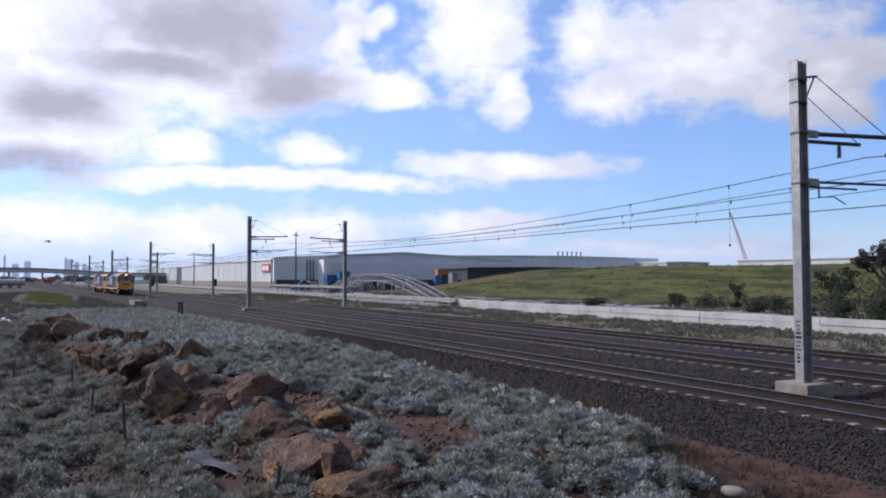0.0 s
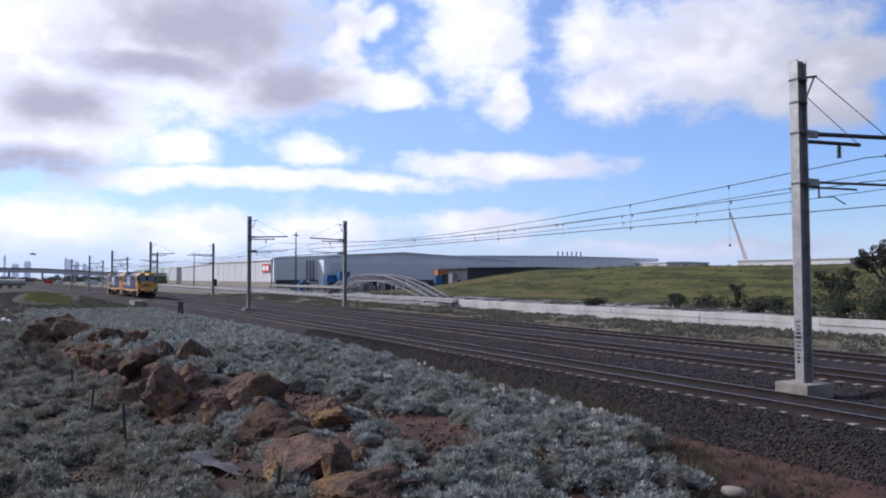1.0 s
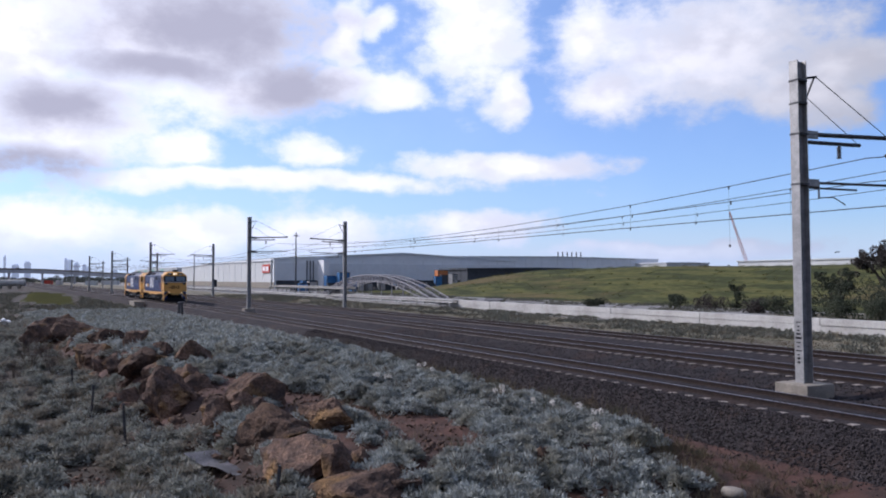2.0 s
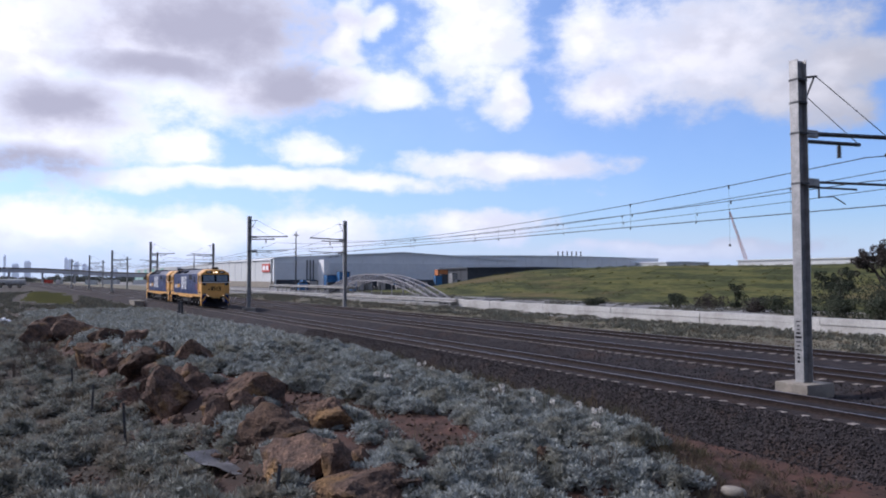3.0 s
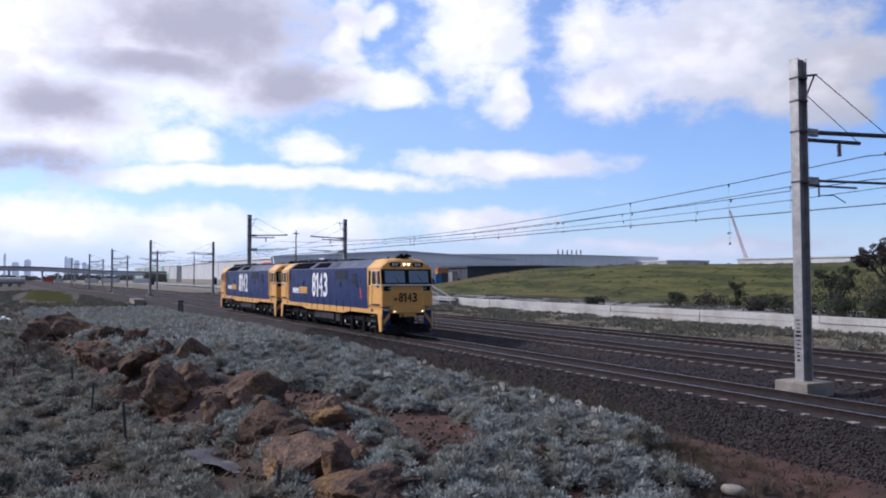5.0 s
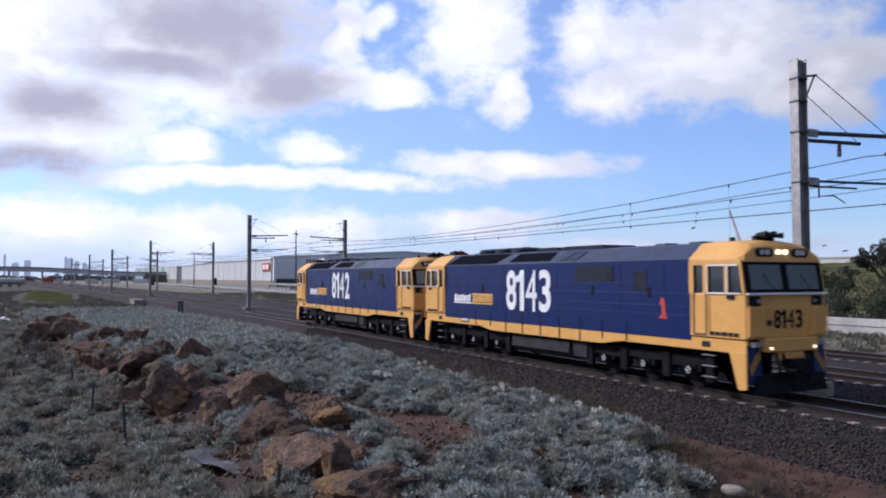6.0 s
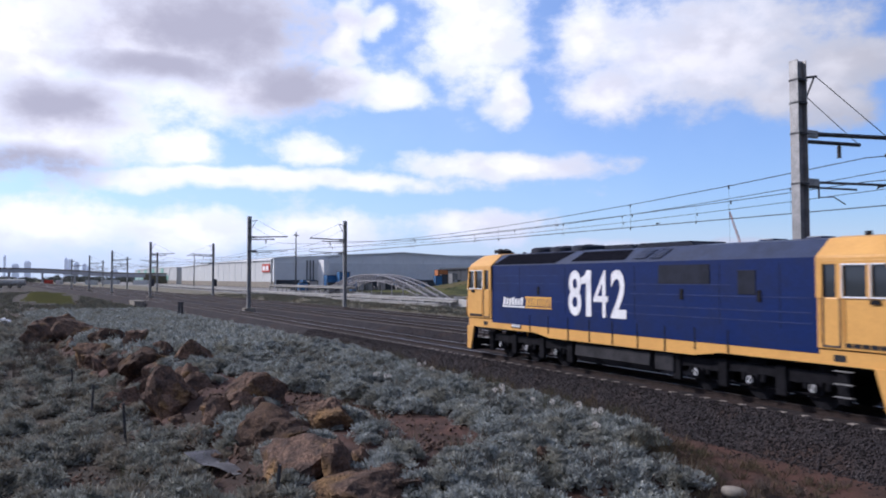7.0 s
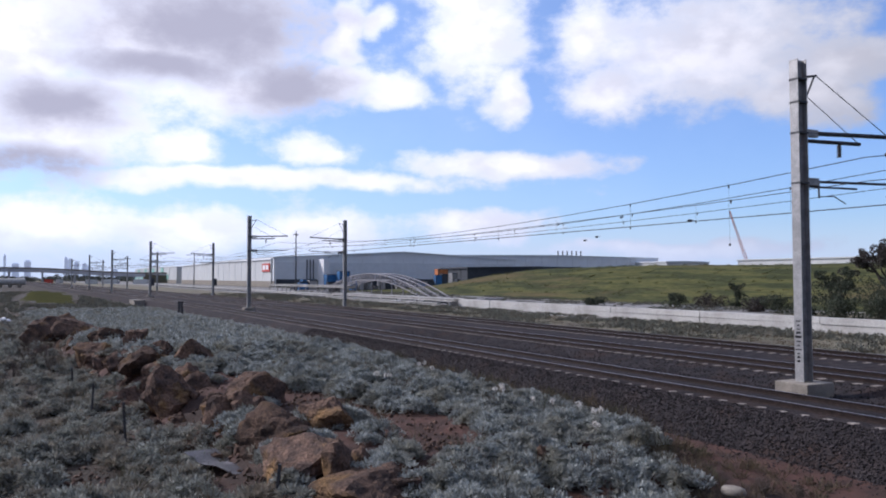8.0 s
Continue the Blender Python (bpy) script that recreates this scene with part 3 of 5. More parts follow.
        # slanting cheeks beside the recessed number panel
        cheek = hull([(9.56, s * 0.92, 2.40), (9.56, s * 1.44, 2.40), (9.56, s * 0.80, 1.62), (9.56, s * 1.44, 1.62),
                      (9.69, s * 0.96, 2.38), (9.66, s * 1.42, 2.38), (9.69, s * 0.84, 1.64), (9.66, s * 1.42, 1.64)])
        add("nose_cheek", cheek, M_YELLOW, body)
        add("step_tread", box(9.58, 9.72, s * 1.16 - 0.16, s * 1.16 + 0.16, 1.36, 1.50, 0.02), M_GALV, body, "pale corner step box")
    # nose details
    nose = bmesh.new()
    bx(nose, 9.56, 9.61, -1.44, 1.44, 1.58, 2.42, 0.02)
    add("nose_panel", nose, M_YELLOW, body)
    add("screen_ledge", box(9.56, 9.67, -1.45, 1.45, 2.73, 2.79, 0.01), M_MARK, body, "pale ledge below the windscreen")
    digits(number, 0.50, body, M_INK, pose(9.617, 0.05, 2.08, 90, 0, 90), 1.06)
    for dy in (-0.72, -0.62):
        add("jumper_plate", box(9.60, 9.63, dy - 0.04, dy + 0.04, 1.92, 2.06, 0.005), M_TANK, body)
    beam = bmesh.new()
    bx(beam, 9.50, 9.78, -0.95, 0.95, 1.22, 1.58, 0.03)
    bx(beam, 9.55, 9.74, -0.45, 0.45, 1.02, 1.24, 0.03)
    add("buffer_beam", beam, M_YELLOW, body)
    cp = bmesh.new()
    bx(cp, 9.5, 10.0, -0.13, 0.13, 0.76, 1.0, 0.03)
    bx(cp, 9.95, 10.2, -0.2, 0.16, 0.70, 1.06, 0.05)
    add("coupler", cp, M_UNDER, body)
    for y in (-0.6, -0.35, 0.5):
        ho = rod(bmesh.new(), (9.75, y, 1.2), (9.86, y, 0.75), 0.03)
        rod(ho, (9.86, y, 0.76), (9.76, y + 0.1, 0.45), 0.03)
        add("air_hose", ho, M_UNDER, body)
    pl = prism(bmesh.new(), [(9.5, 0.65), (9.72, 0.6), (9.86, 0.16), (9.6, 0.14)], "y", -1.2, 1.2)
    add("pilot", pl, M_UNDER, body)
    horn = bmesh.new()
    for i, (y, dx) in enumerate(((-0.22, 0.1), (-0.08, -0.02), (0.06, 0.08), (0.2, 0.0), (0.32, 0.12))):
        z = 4.36 + 0.05 * (i % 2)
        rod(horn, (8.75 + dx, y, z), (9.1 + dx, y, z), 0.03, 8, 0.085)
    bx(horn, 8.78, 8.92, -0.3, 0.38, 4.2, 4.36)
    add("horn", horn, M_INK, body, "cluster of black air horns")
    add("aerial_mount", box(8.3, 8.42, -0.6, -0.5, 4.2, 4.33), M_INK, body)
    return body


def digits(number, height, parent, material, m, wide=1.0):
    """Tall fleet number, each figure fitted to its own width; heights run about the middle."""
    k = height / 1.56
    for ch, lo, hi in zip(number, (-1.62, -0.89, -0.22, 0.70), (-0.89, -0.34, 0.55, 1.46)):
        at = m @ Matrix.Translation((0.02 * k, 0, 0))
        if ch == "1":
            bm = bmesh.new()
            prism(bm, [(hi * k * wide, -0.5 * height), (hi * k * wide, 0.5 * height), ((hi - 0.25) * k * wide, 0.5 * height), ((hi - 0.33) * k * wide, 0.40 * height),
                       (lo * k * wide, 0.34 * height), (lo * k * wide, 0.20 * height), ((hi - 0.28) * k * wide, 0.22 * height), ((hi - 0.28) * k * wide, -0.5 * height)], "z", -0.006, 0.006)
            part("number", bm, material, parent, "tall fleet figure", at=at)
            continue
        ob = words(ch, 2.12 * k, material, parent, "number", at, 1.0, (0.0 if ch == "4" else 0.045) * k, 0.006, 1.0, "tall fleet figure")
        co = [v.co.copy() for v in ob.data.vertices]
        x0, x1, y0, y1 = min(c.x for c in co), max(c.x for c in co), min(c.y for c in co), max(c.y for c in co)
        for v in ob.data.vertices:
            v.co.x = (lo + (v.co.x - x0) / (x1 - x0) * (hi - lo)) * k * wide
            v.co.y = ((v.co.y - y0) / (y1 - y0) - 0.5) * height


def make_loco(number, lit_front, red_sign):
    loco = thing("locomotive", pose(0, 0, 0), "blue and yellow diesel locomotive numbered " + number + ", its headlamps " + ("lit" if lit_front else "dark"), "locomotive", "coupled locomotives")
    # hood: shoulders slope in to a flat roof
    sec = [(-1.47, 3.715), (-0.98, 4.16), (-0.5, 4.22), (0.5, 4.22), (0.98, 4.16), (1.47, 3.715), (1.47, 1.42), (-1.47, 1.42)]
    hood_bm = prism(bmesh.new(), sec, "x", -7.7, 7.7)
    for f in hood_bm.faces:
        f.material_index = 1 if f.calc_center_median().z > 3.76 else 0
    hood = part("hood", hood_bm, [M_BLUE, M_ROOFBLUE], loco, "blue hood with greyed shoulders")
    # pressed ribs, their highlights painted in paler blue, and door seams along the sides
    for s in (-1, 1):
        for z, x0, x1 in ((2.36, -7.4, 7.5), (2.72, 0.9, 7.5), (3.02, 0.9, 5.0), (3.3, -7.4, -2.7), (3.0, -7.4, -2.7), (2.1, -2.2, 7.5)):
            part("rib", box(x0, x1, s * 1.47 - 0.012, s * 1.47 + 0.012, z, z + 0.022), M_RIB, hood)
        for x in (-5.6, -2.6, 1.1, 4.6, 6.6):
            part("seam", box(x, x + 0.018, s * 1.47 - 0.004, s * 1.47 + 0.004, 1.95, 3.6), M_INK, hood)
        part("side_vent", box(2.2, 4.25, s * 1.475 - 0.01, s * 1.475 + 0.01, 3.05, 3.60), M_VENT, hood, "dark louvred side vent")
        part("door_window", box(5.25, 5.85, s * 1.475 - 0.01, s * 1.475 + 0.01, 2.78, 3.42, 0.008), M_VENT, hood)
        for x0 in (-4.35, 3.1, 5.9):
            part("latch", box(x0, x0 + 0.12, s * 1.485 - 0.012, s * 1.485 + 0.012, 2.6, 2.9), M_INK, hood)

        def shoulder(name, x0, x1, lo, hi, material, skew0=0.0, skew1=0.0, lift=0.012, label=""):
            bm = bmesh.new()
            up = Vector((0, s * 0.67, 0.74)) * lift
            quad = []
            for x, t in ((x0, lo), (x1, lo), (x1 + skew1, hi), (x0 + skew0, hi)):
                quad.append(bm.verts.new(Vector((x, s * (1.44 - 0.46 * t), 3.74 + 0.42 * t)) + up))
            f = bm.faces.new(quad)
            bmesh.ops.solidify(bm, geom=[f], thickness=0.02)
            return part(name, bm, material, hood, label)

        shoulder("radiator_grille", -7.62, -3.3, 0.02, 0.98, M_BLACK, 0.55, 0.7, label="black radiator grille on the roof shoulder")
        shoulder("intake_grille", -2.35, 0.55, 0.12, 0.9, M_BLACK, 0.35, 0.0, label="black air intake grille")
        for x in (0.95, 1.62):
            shoulder("hatch", x, x + 0.55, 0.15, 0.85, M_ROOFBLUE, 0.22, 0.22, 0.03)
        # sill: a yellow edge beam, deeper amidships, with dark stanchions
        sill = prism(bmesh.new(), [(-9.68, 1.18), (-4.6, 1.18), (-3.6, 1.04), (3.6, 1.04), (4.6, 1.18), (9.68, 1.18), (9.68, 1.53), (7.6, 1.53), (7.0, 1.46), (-7.0, 1.46), (-7.6, 1.53), (-9.68, 1.53)], "y", s * 1.40 - 0.06, s * 1.40 + 0.06)
        sill_ob = part("sill", sill, M_YELLOW, loco, "yellow edge beam under the hood")
        for i in range(9):
            x = -4.9 + i * 1.22
            part("stanchion", box(x, x + 0.04, s * 1.465 - 0.015, s * 1.465 + 0.015, 1.06 if abs(x) < 3.6 else 1.2, 1.82), M_INK, sill_ob)
        for x in (-8.4, 8.1):
            part("notice_plate", box(x, x + 0.32, s * 1.463 - 0.004, s * 1.463 + 0.006, 1.27, 1.43), M_TANK, sill_ob)
        part("fleet_plate", box(-6.2 if s < 0 else 5.5, -5.5 if s < 0 else 6.2, s * 1.463 - 0.004, s * 1.463 + 0.006, 1.27, 1.46), M_INK, sill_ob, "small dark plate with pale bars")
        for i in range(4):
            x = (-6.15 if s < 0 else 5.55) + i * 0.15
            part("plate_bar", box(x, x + 0.1, s * 1.47 - 0.004, s * 1.47 + 0.004, 1.31, 1.42), M_MARK, sill_ob)
        # big number and the maker's mark as plain shapes
        face = pose(-0.76, -1.482, 2.70, 90, 0, 0) if s < 0 else pose(0.76, 1.482, 2.70, 90, 0, 180)
        digits(number, 1.56, hood, M_MARK, face)
        for j, (x0, x1, m1) in enumerate(((-6.85, -5.22, M_MARK), (-5.18, -3.45, M_GOLD))):
            lo, hi = (x0, x1) if s < 0 else (-x1, -x0)
            plate = bmesh.new()
            bx(plate, lo, hi, s * 1.478 - 0.006, s * 1.478 + 0.006, 2.08, 2.14)
            if j:
                bx(plate, lo, hi, s * 1.478 - 0.006, s * 1.478 + 0.006, 2.44, 2.52)
                bx(plate, hi - 0.06, hi, s * 1.478 - 0.006, s * 1.478 + 0.006, 2.14, 2.44)
            n = 7 if j == 0 else 8
            for i in range(n):
                a = lo + 0.05 + (hi - lo - 0.14) * i / n
                w = (hi - lo - 0.14) / n * 0.72
                top, lean = 2.42 + 0.05 * ((i * 5) % 3 == 0), -0.05 * s
                prism(plate, [(a, 2.17), (a + w, 2.17), (a + w + lean, top), (a + lean, top)], "y", s * 1.478 - 0.006, s * 1.478 + 0.006)
            part("emblem", plate, m1, hood, "white lettering-like bars" if j == 0 else "gold framed bars")
        if red_sign:
            rs = prism(bmesh.new(), [(6.35, 1.98), (6.75, 1.98), (6.68, 2.12), (6.62, 2.55), (6.5, 2.62), (6.42, 2.4), (6.52, 2.36), (6.5, 2.1)], "y", s * 1.478 - 0.005, s * 1.478 + 0.005)
            part("red_sign", rs, M_RED, hood)
    for x in (-5.80, -4.46, -3.12):
        fan = rod(bmesh.new(), (x, 0, 4.19), (x, 0, 4.36), 0.68, 24, 0.66)
        rod(fan, (x, 0, 4.36), (x, 0, 4.42), 0.66, 24, 0.52)
        housing = part("roof_fan", fan, M_VENT, hood, "dark round radiator fan housing")
        part("fan_hub", rod(bmesh.new(), (x, 0, 4.42), (x, 0, 4.45), 0.16, 12), M_INK, housing)
    for x0, x1 in ((-1.4, 0.2), (0.3, 2.9)):
        bm = prism(bmesh.new(), [(x0, 4.19), (x0 + 0.18, 4.33), (x1 - 0.18, 4.33), (x1, 4.19)], "y", -0.72, 0.72)
        part("roof_housing", bm, M_VENT, hood, "low dark housing along the roof")
    for x in (4.9, 6.4):
        bm = bmesh.new()
        bx(bm, x, x + 0.5, -0.28, 0.28, 4.2, 4.29, 0.02)
        part("roof_hatch", bm, M_ROOFBLUE, hood)
    cab(loco, number, 1, lit_front)
    cab(loco, number, -1, False)
    # below the sill
    fr = bmesh.new()
    bx(fr, -9.5, 9.5, -1.2, 1.2, 1.1, 1.52)
    part("underframe", fr, M_UNDER, loco)
    tank = prism(bmesh.new(), [(-1.3, 0.95), (-1.34, 0.55), (-1.1, 0.34), (1.1, 0.34), (1.34, 0.55), (1.3, 0.95)], "x", -2.2, 1.6)
    part("fuel_tank", tank, M_TANK, loco, "grimy dark fuel tank")
    for s in (-1, 1):
        part("air_reservoir", box(1.8, 2.6, s * 1.0 - 0.3, s * 1.0 + 0.3, 0.45, 1.0, 0.03), M_TANK, loco)
    for end in (-1, 1):
        bogie = part("bogie", bogie_frame(), M_UNDER, loco, "black three-axle bogie frame", at=pose(end * AXLES[1], 0, 0))
        for a in AXLES:
            w = part("wheelset", wheelset(), M_UNDER, loco, "dark wheelset with white-marked hubs", at=pose(end * a, 0, WHEEL_R))
            hubs = bmesh.new()
            for s in (-1, 1):
                for i in range(12):
                    p, q = [(0.09 * math.cos(math.pi * (i + e) / 6), s * 1.282, 0.09 * math.sin(math.pi * (i + e) / 6)) for e in (0, 1)]
                    rod(hubs, p, q, 0.009, 4)
                bx(hubs, -0.011, 0.011, s * 1.282 - 0.006, s * 1.282 + 0.006, -0.085, 0.085)
            part("hub_mark", hubs, M_MARK, w, "white paint marks on the hub")
            WHEELS.append((w, end * a))
    return loco


def bogie_frame():
    bm = bmesh.new()
    for s in (-1, 1):
        y = s * 1.08
        prism(bm, [(-2.75, 0.78), (-2.4, 0.95), (2.4, 0.95), (2.75, 0.78), (2.75, 0.62), (2.2, 0.70), (1.4, 0.62), (0.5, 0.70), (-0.5, 0.70), (-1.4, 0.62), (-2.2, 0.70), (-2.75, 0.62)], "y", y - 0.09, y + 0.09)
        for x in (-1.94, 0.0, 1.94):
            bx(bm, x - 0.2, x + 0.2, y - 0.1, y + 0.14, 0.36, 0.72, 0.03)
            for dx in (-0.32, 0.32):
                rod(bm, (x + dx, y, 0.5), (x + dx, y, 0.85), 0.09, 8)
        for x in (-1.0, 1.0):
            bx(bm, x - 0.16, x + 0.16, y - 0.05, y + 0.15, 0.42, 0.98, 0.02)
            rod(bm, (x - 0.3, y + 0.1, 0.9), (x + 0.3, y + 0.1, 0.9), 0.08, 8)
        # brake gear and sandboxes that fill the gaps between the wheels
        for x in (-2.75, -0.97, 0.97, 2.75):
            bx(bm, x - 0.16, x + 0.16, y - 0.16, y - 0.02, 0.24, 1.0, 0.03)
        rod(bm, (-2.4, y + 0.12, 0.34), (2.4, y + 0.12, 0.34), 0.03, 6)
    bx(bm, -0.3, 0.3, -1.0, 1.0, 0.6, 1.1)
    return bm


def wheelset():
    bm = bmesh.new()
    rod(bm, (0, -1.27, 0), (0, 1.27, 0), 0.085, 10)
    for s in (-1, 1):
        rod(bm, (0, s * 0.70, 0), (0, s * 0.83, 0), WHEEL_R, 28)
        rod(bm, (0, s * 0.67, 0), (0, s * 0.70, 0), WHEEL_R + 0.03, 28)
        rod(bm, (0, s * 1.2, 0), (0, s * 1.275, 0), 0.14, 12)
    return bm


lead = make_loco("8143", True, True)
rear = make_loco("8142", False, False)


# ---- masts, arms and wires of the electrified tracks ----
NEAR_MASTS = (52.0, -17.28, -88.0, -157.2, -210.6, -258.6, -313.0)
FAR_MASTS = (50.0, -19.5, -89.6, -158.4, -217.4, -267.0, -325.6)


def make_mast(x, off, arm, base):
    """A steel mast; arm is the side (+1 away, -1 towards) to which its brackets reach."""
    m = Matrix.Translation(on_line(x, off, base)) @ pose(0, 0, 0, 0.4 if -30 < x < 0 else 0, 0, turn(x))
    near = off < 5
    t = thing("catenary_mast", m, "galvanised steel overhead-line mast on a concrete footing with bracket arms", "mast", "overhead line masts")
    h = 10.02 - base
    w, d = 0.158, 0.190
    col = bmesh.new()
    a, e = d - 0.014, d + 0.014
    prism(col, [(-w, -e), (w, -e), (w, -a), (0.012, -a), (0.012, a), (w, a), (w, e), (-w, e), (-w, a), (-0.012, a), (-0.012, -a), (-w, -a)], "z", 0.0, h)
    part("column", col, M_GALV, t, "galvanised H-section steel column")
    for z in (9.40, 8.68, 7.72, 6.15):
        part("clamp_band", box(-w - 0.02, w + 0.02, -d - 0.02, d + 0.02, z - base - 0.03, z - base + 0.03), M_DARKSTEEL, t)
    foot = bmesh.new()
    bx(foot, -0.6, 0.6, -0.6, 0.6, -0.75, 0.45 if near else 0.2, 0.03)
    part("footing", foot, M_CONC, t, "weathered concrete footing")
    arm_bm = bmesh.new()
    reach = 4.3 * arm
    y0 = d * arm
    rod(arm_bm, (0, y0, 7.74 - base), (0, reach, 7.9 - base), 0.075)
    rod(arm_bm, (0, y0, 7.50 - base), (0, 2.85 * arm, 7.56 - base), 0.065)
    rod(arm_bm, (0, y0, 9.5 - base), (0, 0.85 * arm, 9.62 - base), 0.04)
    rod(arm_bm, (0, 0.75 * arm, 9.6 - base), (0, 0.25 * arm, 8.7 - base), 0.03)
    rod(arm_bm, (0, 0.85 * arm, 9.6 - base), (0, reach, 7.92 - base), 0.014)
    rod(arm_bm, (0, 0.4 * arm, 8.9 - base), (0, 2.8 * arm, 7.58 - base), 0.012)
    part("bracket_arm", arm_bm, M_DARKSTEEL, t)
    low = bmesh.new()
    rod(low, (0, y0, 6.22 - base), (0, reach, 6.3 - base), 0.045)
    rod(low, (0, y0 + 0.1 * arm, 6.06 - base), (0, 2.65 * arm, 6.08 - base), 0.035)
    rod(low, (0, 0.85 * arm, 6.2 - base), (0, 0.85 * arm, 5.72 - base), 0.03)
    rod(low, (0, 0.85 * arm, 5.76 - base), (0, 1.55 * arm, 5.80 - base), 0.018)
    rod(low, (0, 1.55 * arm, 5.80 - base), (0, 2.1 * arm, 5.58 - base), 0.018)
    part("registration_arm", low, M_DARKSTEEL, t)
    for y, z0 in ((1.85 * arm, 7.48),):
        ins = bmesh.new()
        for i in range(5):
            rod(ins, (0, y, z0 - 0.08 * i - base), (0, y, z0 - 0.08 * i - 0.085 - base), 0.03, 8, 0.085)
        part("insulator", ins, M_DARKSTEEL, t)
    for z in (6.22, 7.75):
        part("arm_socket", box(-0.07, 0.07, min(y0, y0 + 0.62 * arm), max(y0, y0 + 0.62 * arm), z - 0.12 - base, z + 0.12 - base, 0.02), M_GALV, t)
    if near and -30 < x < 0:
        # upright lettering too worn to read, as plain bars
        random.seed(5)
        for i in range(11):
            z = 1.05 + i * 0.125
            wd = random.choice((0.09, 0.12, 0.06))
            part("letter_bar", box(-wd, wd - 0.02, -d - 0.02, -d - 0.0145, z, z + random.choice((0.035, 0.07))), M_INK, t)
    if x < -150 and x > -160:
        drum = bmesh.new()
        bx(drum, -0.3, 0.3, 0.2, 0.7, 2.2, 3.6, 0.05)
        part("equipment_box", drum, M_DARKSTEEL, t)
    return t


for x in NEAR_MASTS:
    make_mast(x, 3.15, 1, -0.45)
for x in FAR_MASTS:
    make_mast(x, 14.9, -1, -0.5)


def tube(bm, pts, r, n=4):
    """One unbroken round wire through the points."""
    rings = []
    for i, p in enumerate(pts):
        q = (pts[min(i + 1, len(pts) - 1)] - pts[max(i - 1, 0)]).to_track_quat("Z", "Y")
        rings.append([bm.verts.new(p + q @ Vector((r * math.cos(2 * math.pi * j / n), r * math.sin(2 * math.pi * j / n), 0))) for j in range(n)])
    for a, b in zip(rings, rings[1:]):
        for j in range(n):
            bm.faces.new((a[j], a[(j + 1) % n], b[(j + 1) % n], b[j]))


def make_wires(off, masts, top, low, sag, aux, aux_sag):
    """A messenger that sags between masts, a second wire under it, a level contact wire and droppers."""
    t = thing("overhead_wire", pose(0, 0, 0), "dark overhead wires strung between steel masts over a track", "overhead wire", "overhead wires")
    mess, second, cont, drop = bmesh.new(), bmesh.new(), bmesh.new(), bmesh.new()
    runs = ([], [], [])
    for a, b in zip(masts, masts[1:]):
        n = 12
        for i in range(n + 1):
            u = i / n
            x = a + (b - a) * u
            p = on_line(x, off, top - sag * 4 * u * (1 - u))
            m = on_line(x, off + 0.1, aux - aux_sag * 4 * u * (1 - u))
            q = on_line(x, off, low)
            if i or not runs[0]:
                for run, w in zip(runs, (p, m, q)):
                    run.append(w)
            if 0 < i < n:
                rod(drop, p, q, 0.005, 3)
                for w in (p, m, q):
                    if (i + int(w.z * 10)) % 2:
                        rod(drop, w - Vector((0, 0, 0.12)), w + Vector((0, 0, 0.03)), 0.03, 5)
    for bm, run, r in zip((mess, second, cont), runs, (0.016, 0.014, 0.015)):
        tube(bm, run, r)
    part("messenger_wire", mess, M_WIRE, t)
    part("auxiliary_wire", second, M_WIRE, t)
    part("contact_wire", cont, M_WIRE, t)
    tagged(part("dropper", drop, M_WIRE, t), kind="stuff")


make_wires(6.25, NEAR_MASTS, 7.18, 5.55, 1.05, 6.4, 0.45)
make_wires(12.35, FAR_MASTS, 7.6, 6.15, 1.0, 6.85, 0.5)


# ---- leaves, clumps and trees ----
def leaf_cloud(centres, radii, counts, length, width, flat=0.7, seed=1, droop=0.2, bias=0.0):
    """Many small leaves that stand out from low domes: vertices and faces of one mesh."""
    rng = np.random.default_rng(seed)
    idx = np.repeat(np.arange(len(centres)), counts)
    c, r = np.asarray(centres, float)[idx], np.asarray(radii, float)[idx]
    n = len(idx)
    d = rng.normal(size=(n, 3))
    d[:, 2] = np.abs(d[:, 2]) * (1 - bias) + d[:, 2] * bias
    d /= np.linalg.norm(d, axis=1)[:, None]
    rad = r * rng.uniform(0.45, 1.08, n) ** 0.6
    base = c + d * rad[:, None] * np.array([1, 1, flat])
    grow = d + rng.normal(size=(n, 3)) * 0.55 + np.array([0, 0, 0.35 - droop])
    grow /= np.linalg.norm(grow, axis=1)[:, None]
    side = np.cross(grow, rng.normal(size=(n, 3)))
    side /= np.linalg.norm(side, axis=1)[:, None]
    ln = length * rng.uniform(0.6, 1.4, n)[:, None]
    wd = width * rng.uniform(0.6, 1.4, n)[:, None]
    tip = base + grow * ln
    mid = base + grow * ln * 0.5
    verts = np.stack([base, mid + side * wd, tip, mid - side * wd], 1).reshape(-1, 3)
    faces = np.arange(n * 4).reshape(-1, 4)
    return verts, faces


def np_mesh(name, verts, faces, material, parent=None, label="", smooth=False):
    me = bpy.data.meshes.new(name)
    me.vertices.add(len(verts))
    me.vertices.foreach_set("co", np.asarray(verts, np.float32).ravel())
    k = faces.shape[1]
    me.loops.add(len(faces) * k)
    me.loops.foreach_set("vertex_index", faces.astype(np.int32).ravel())
    me.polygons.add(len(faces))
    me.polygons.foreach_set("loop_start", np.arange(0, len(faces) * k, k, dtype=np.int32))
    me.update(calc_edges=True)
    me.validate()
    me.materials.append(material)
    ob = new(name, me)
    if parent is not None:
        ob.parent = parent
    if label:
        ob["label"] = label
    return ob


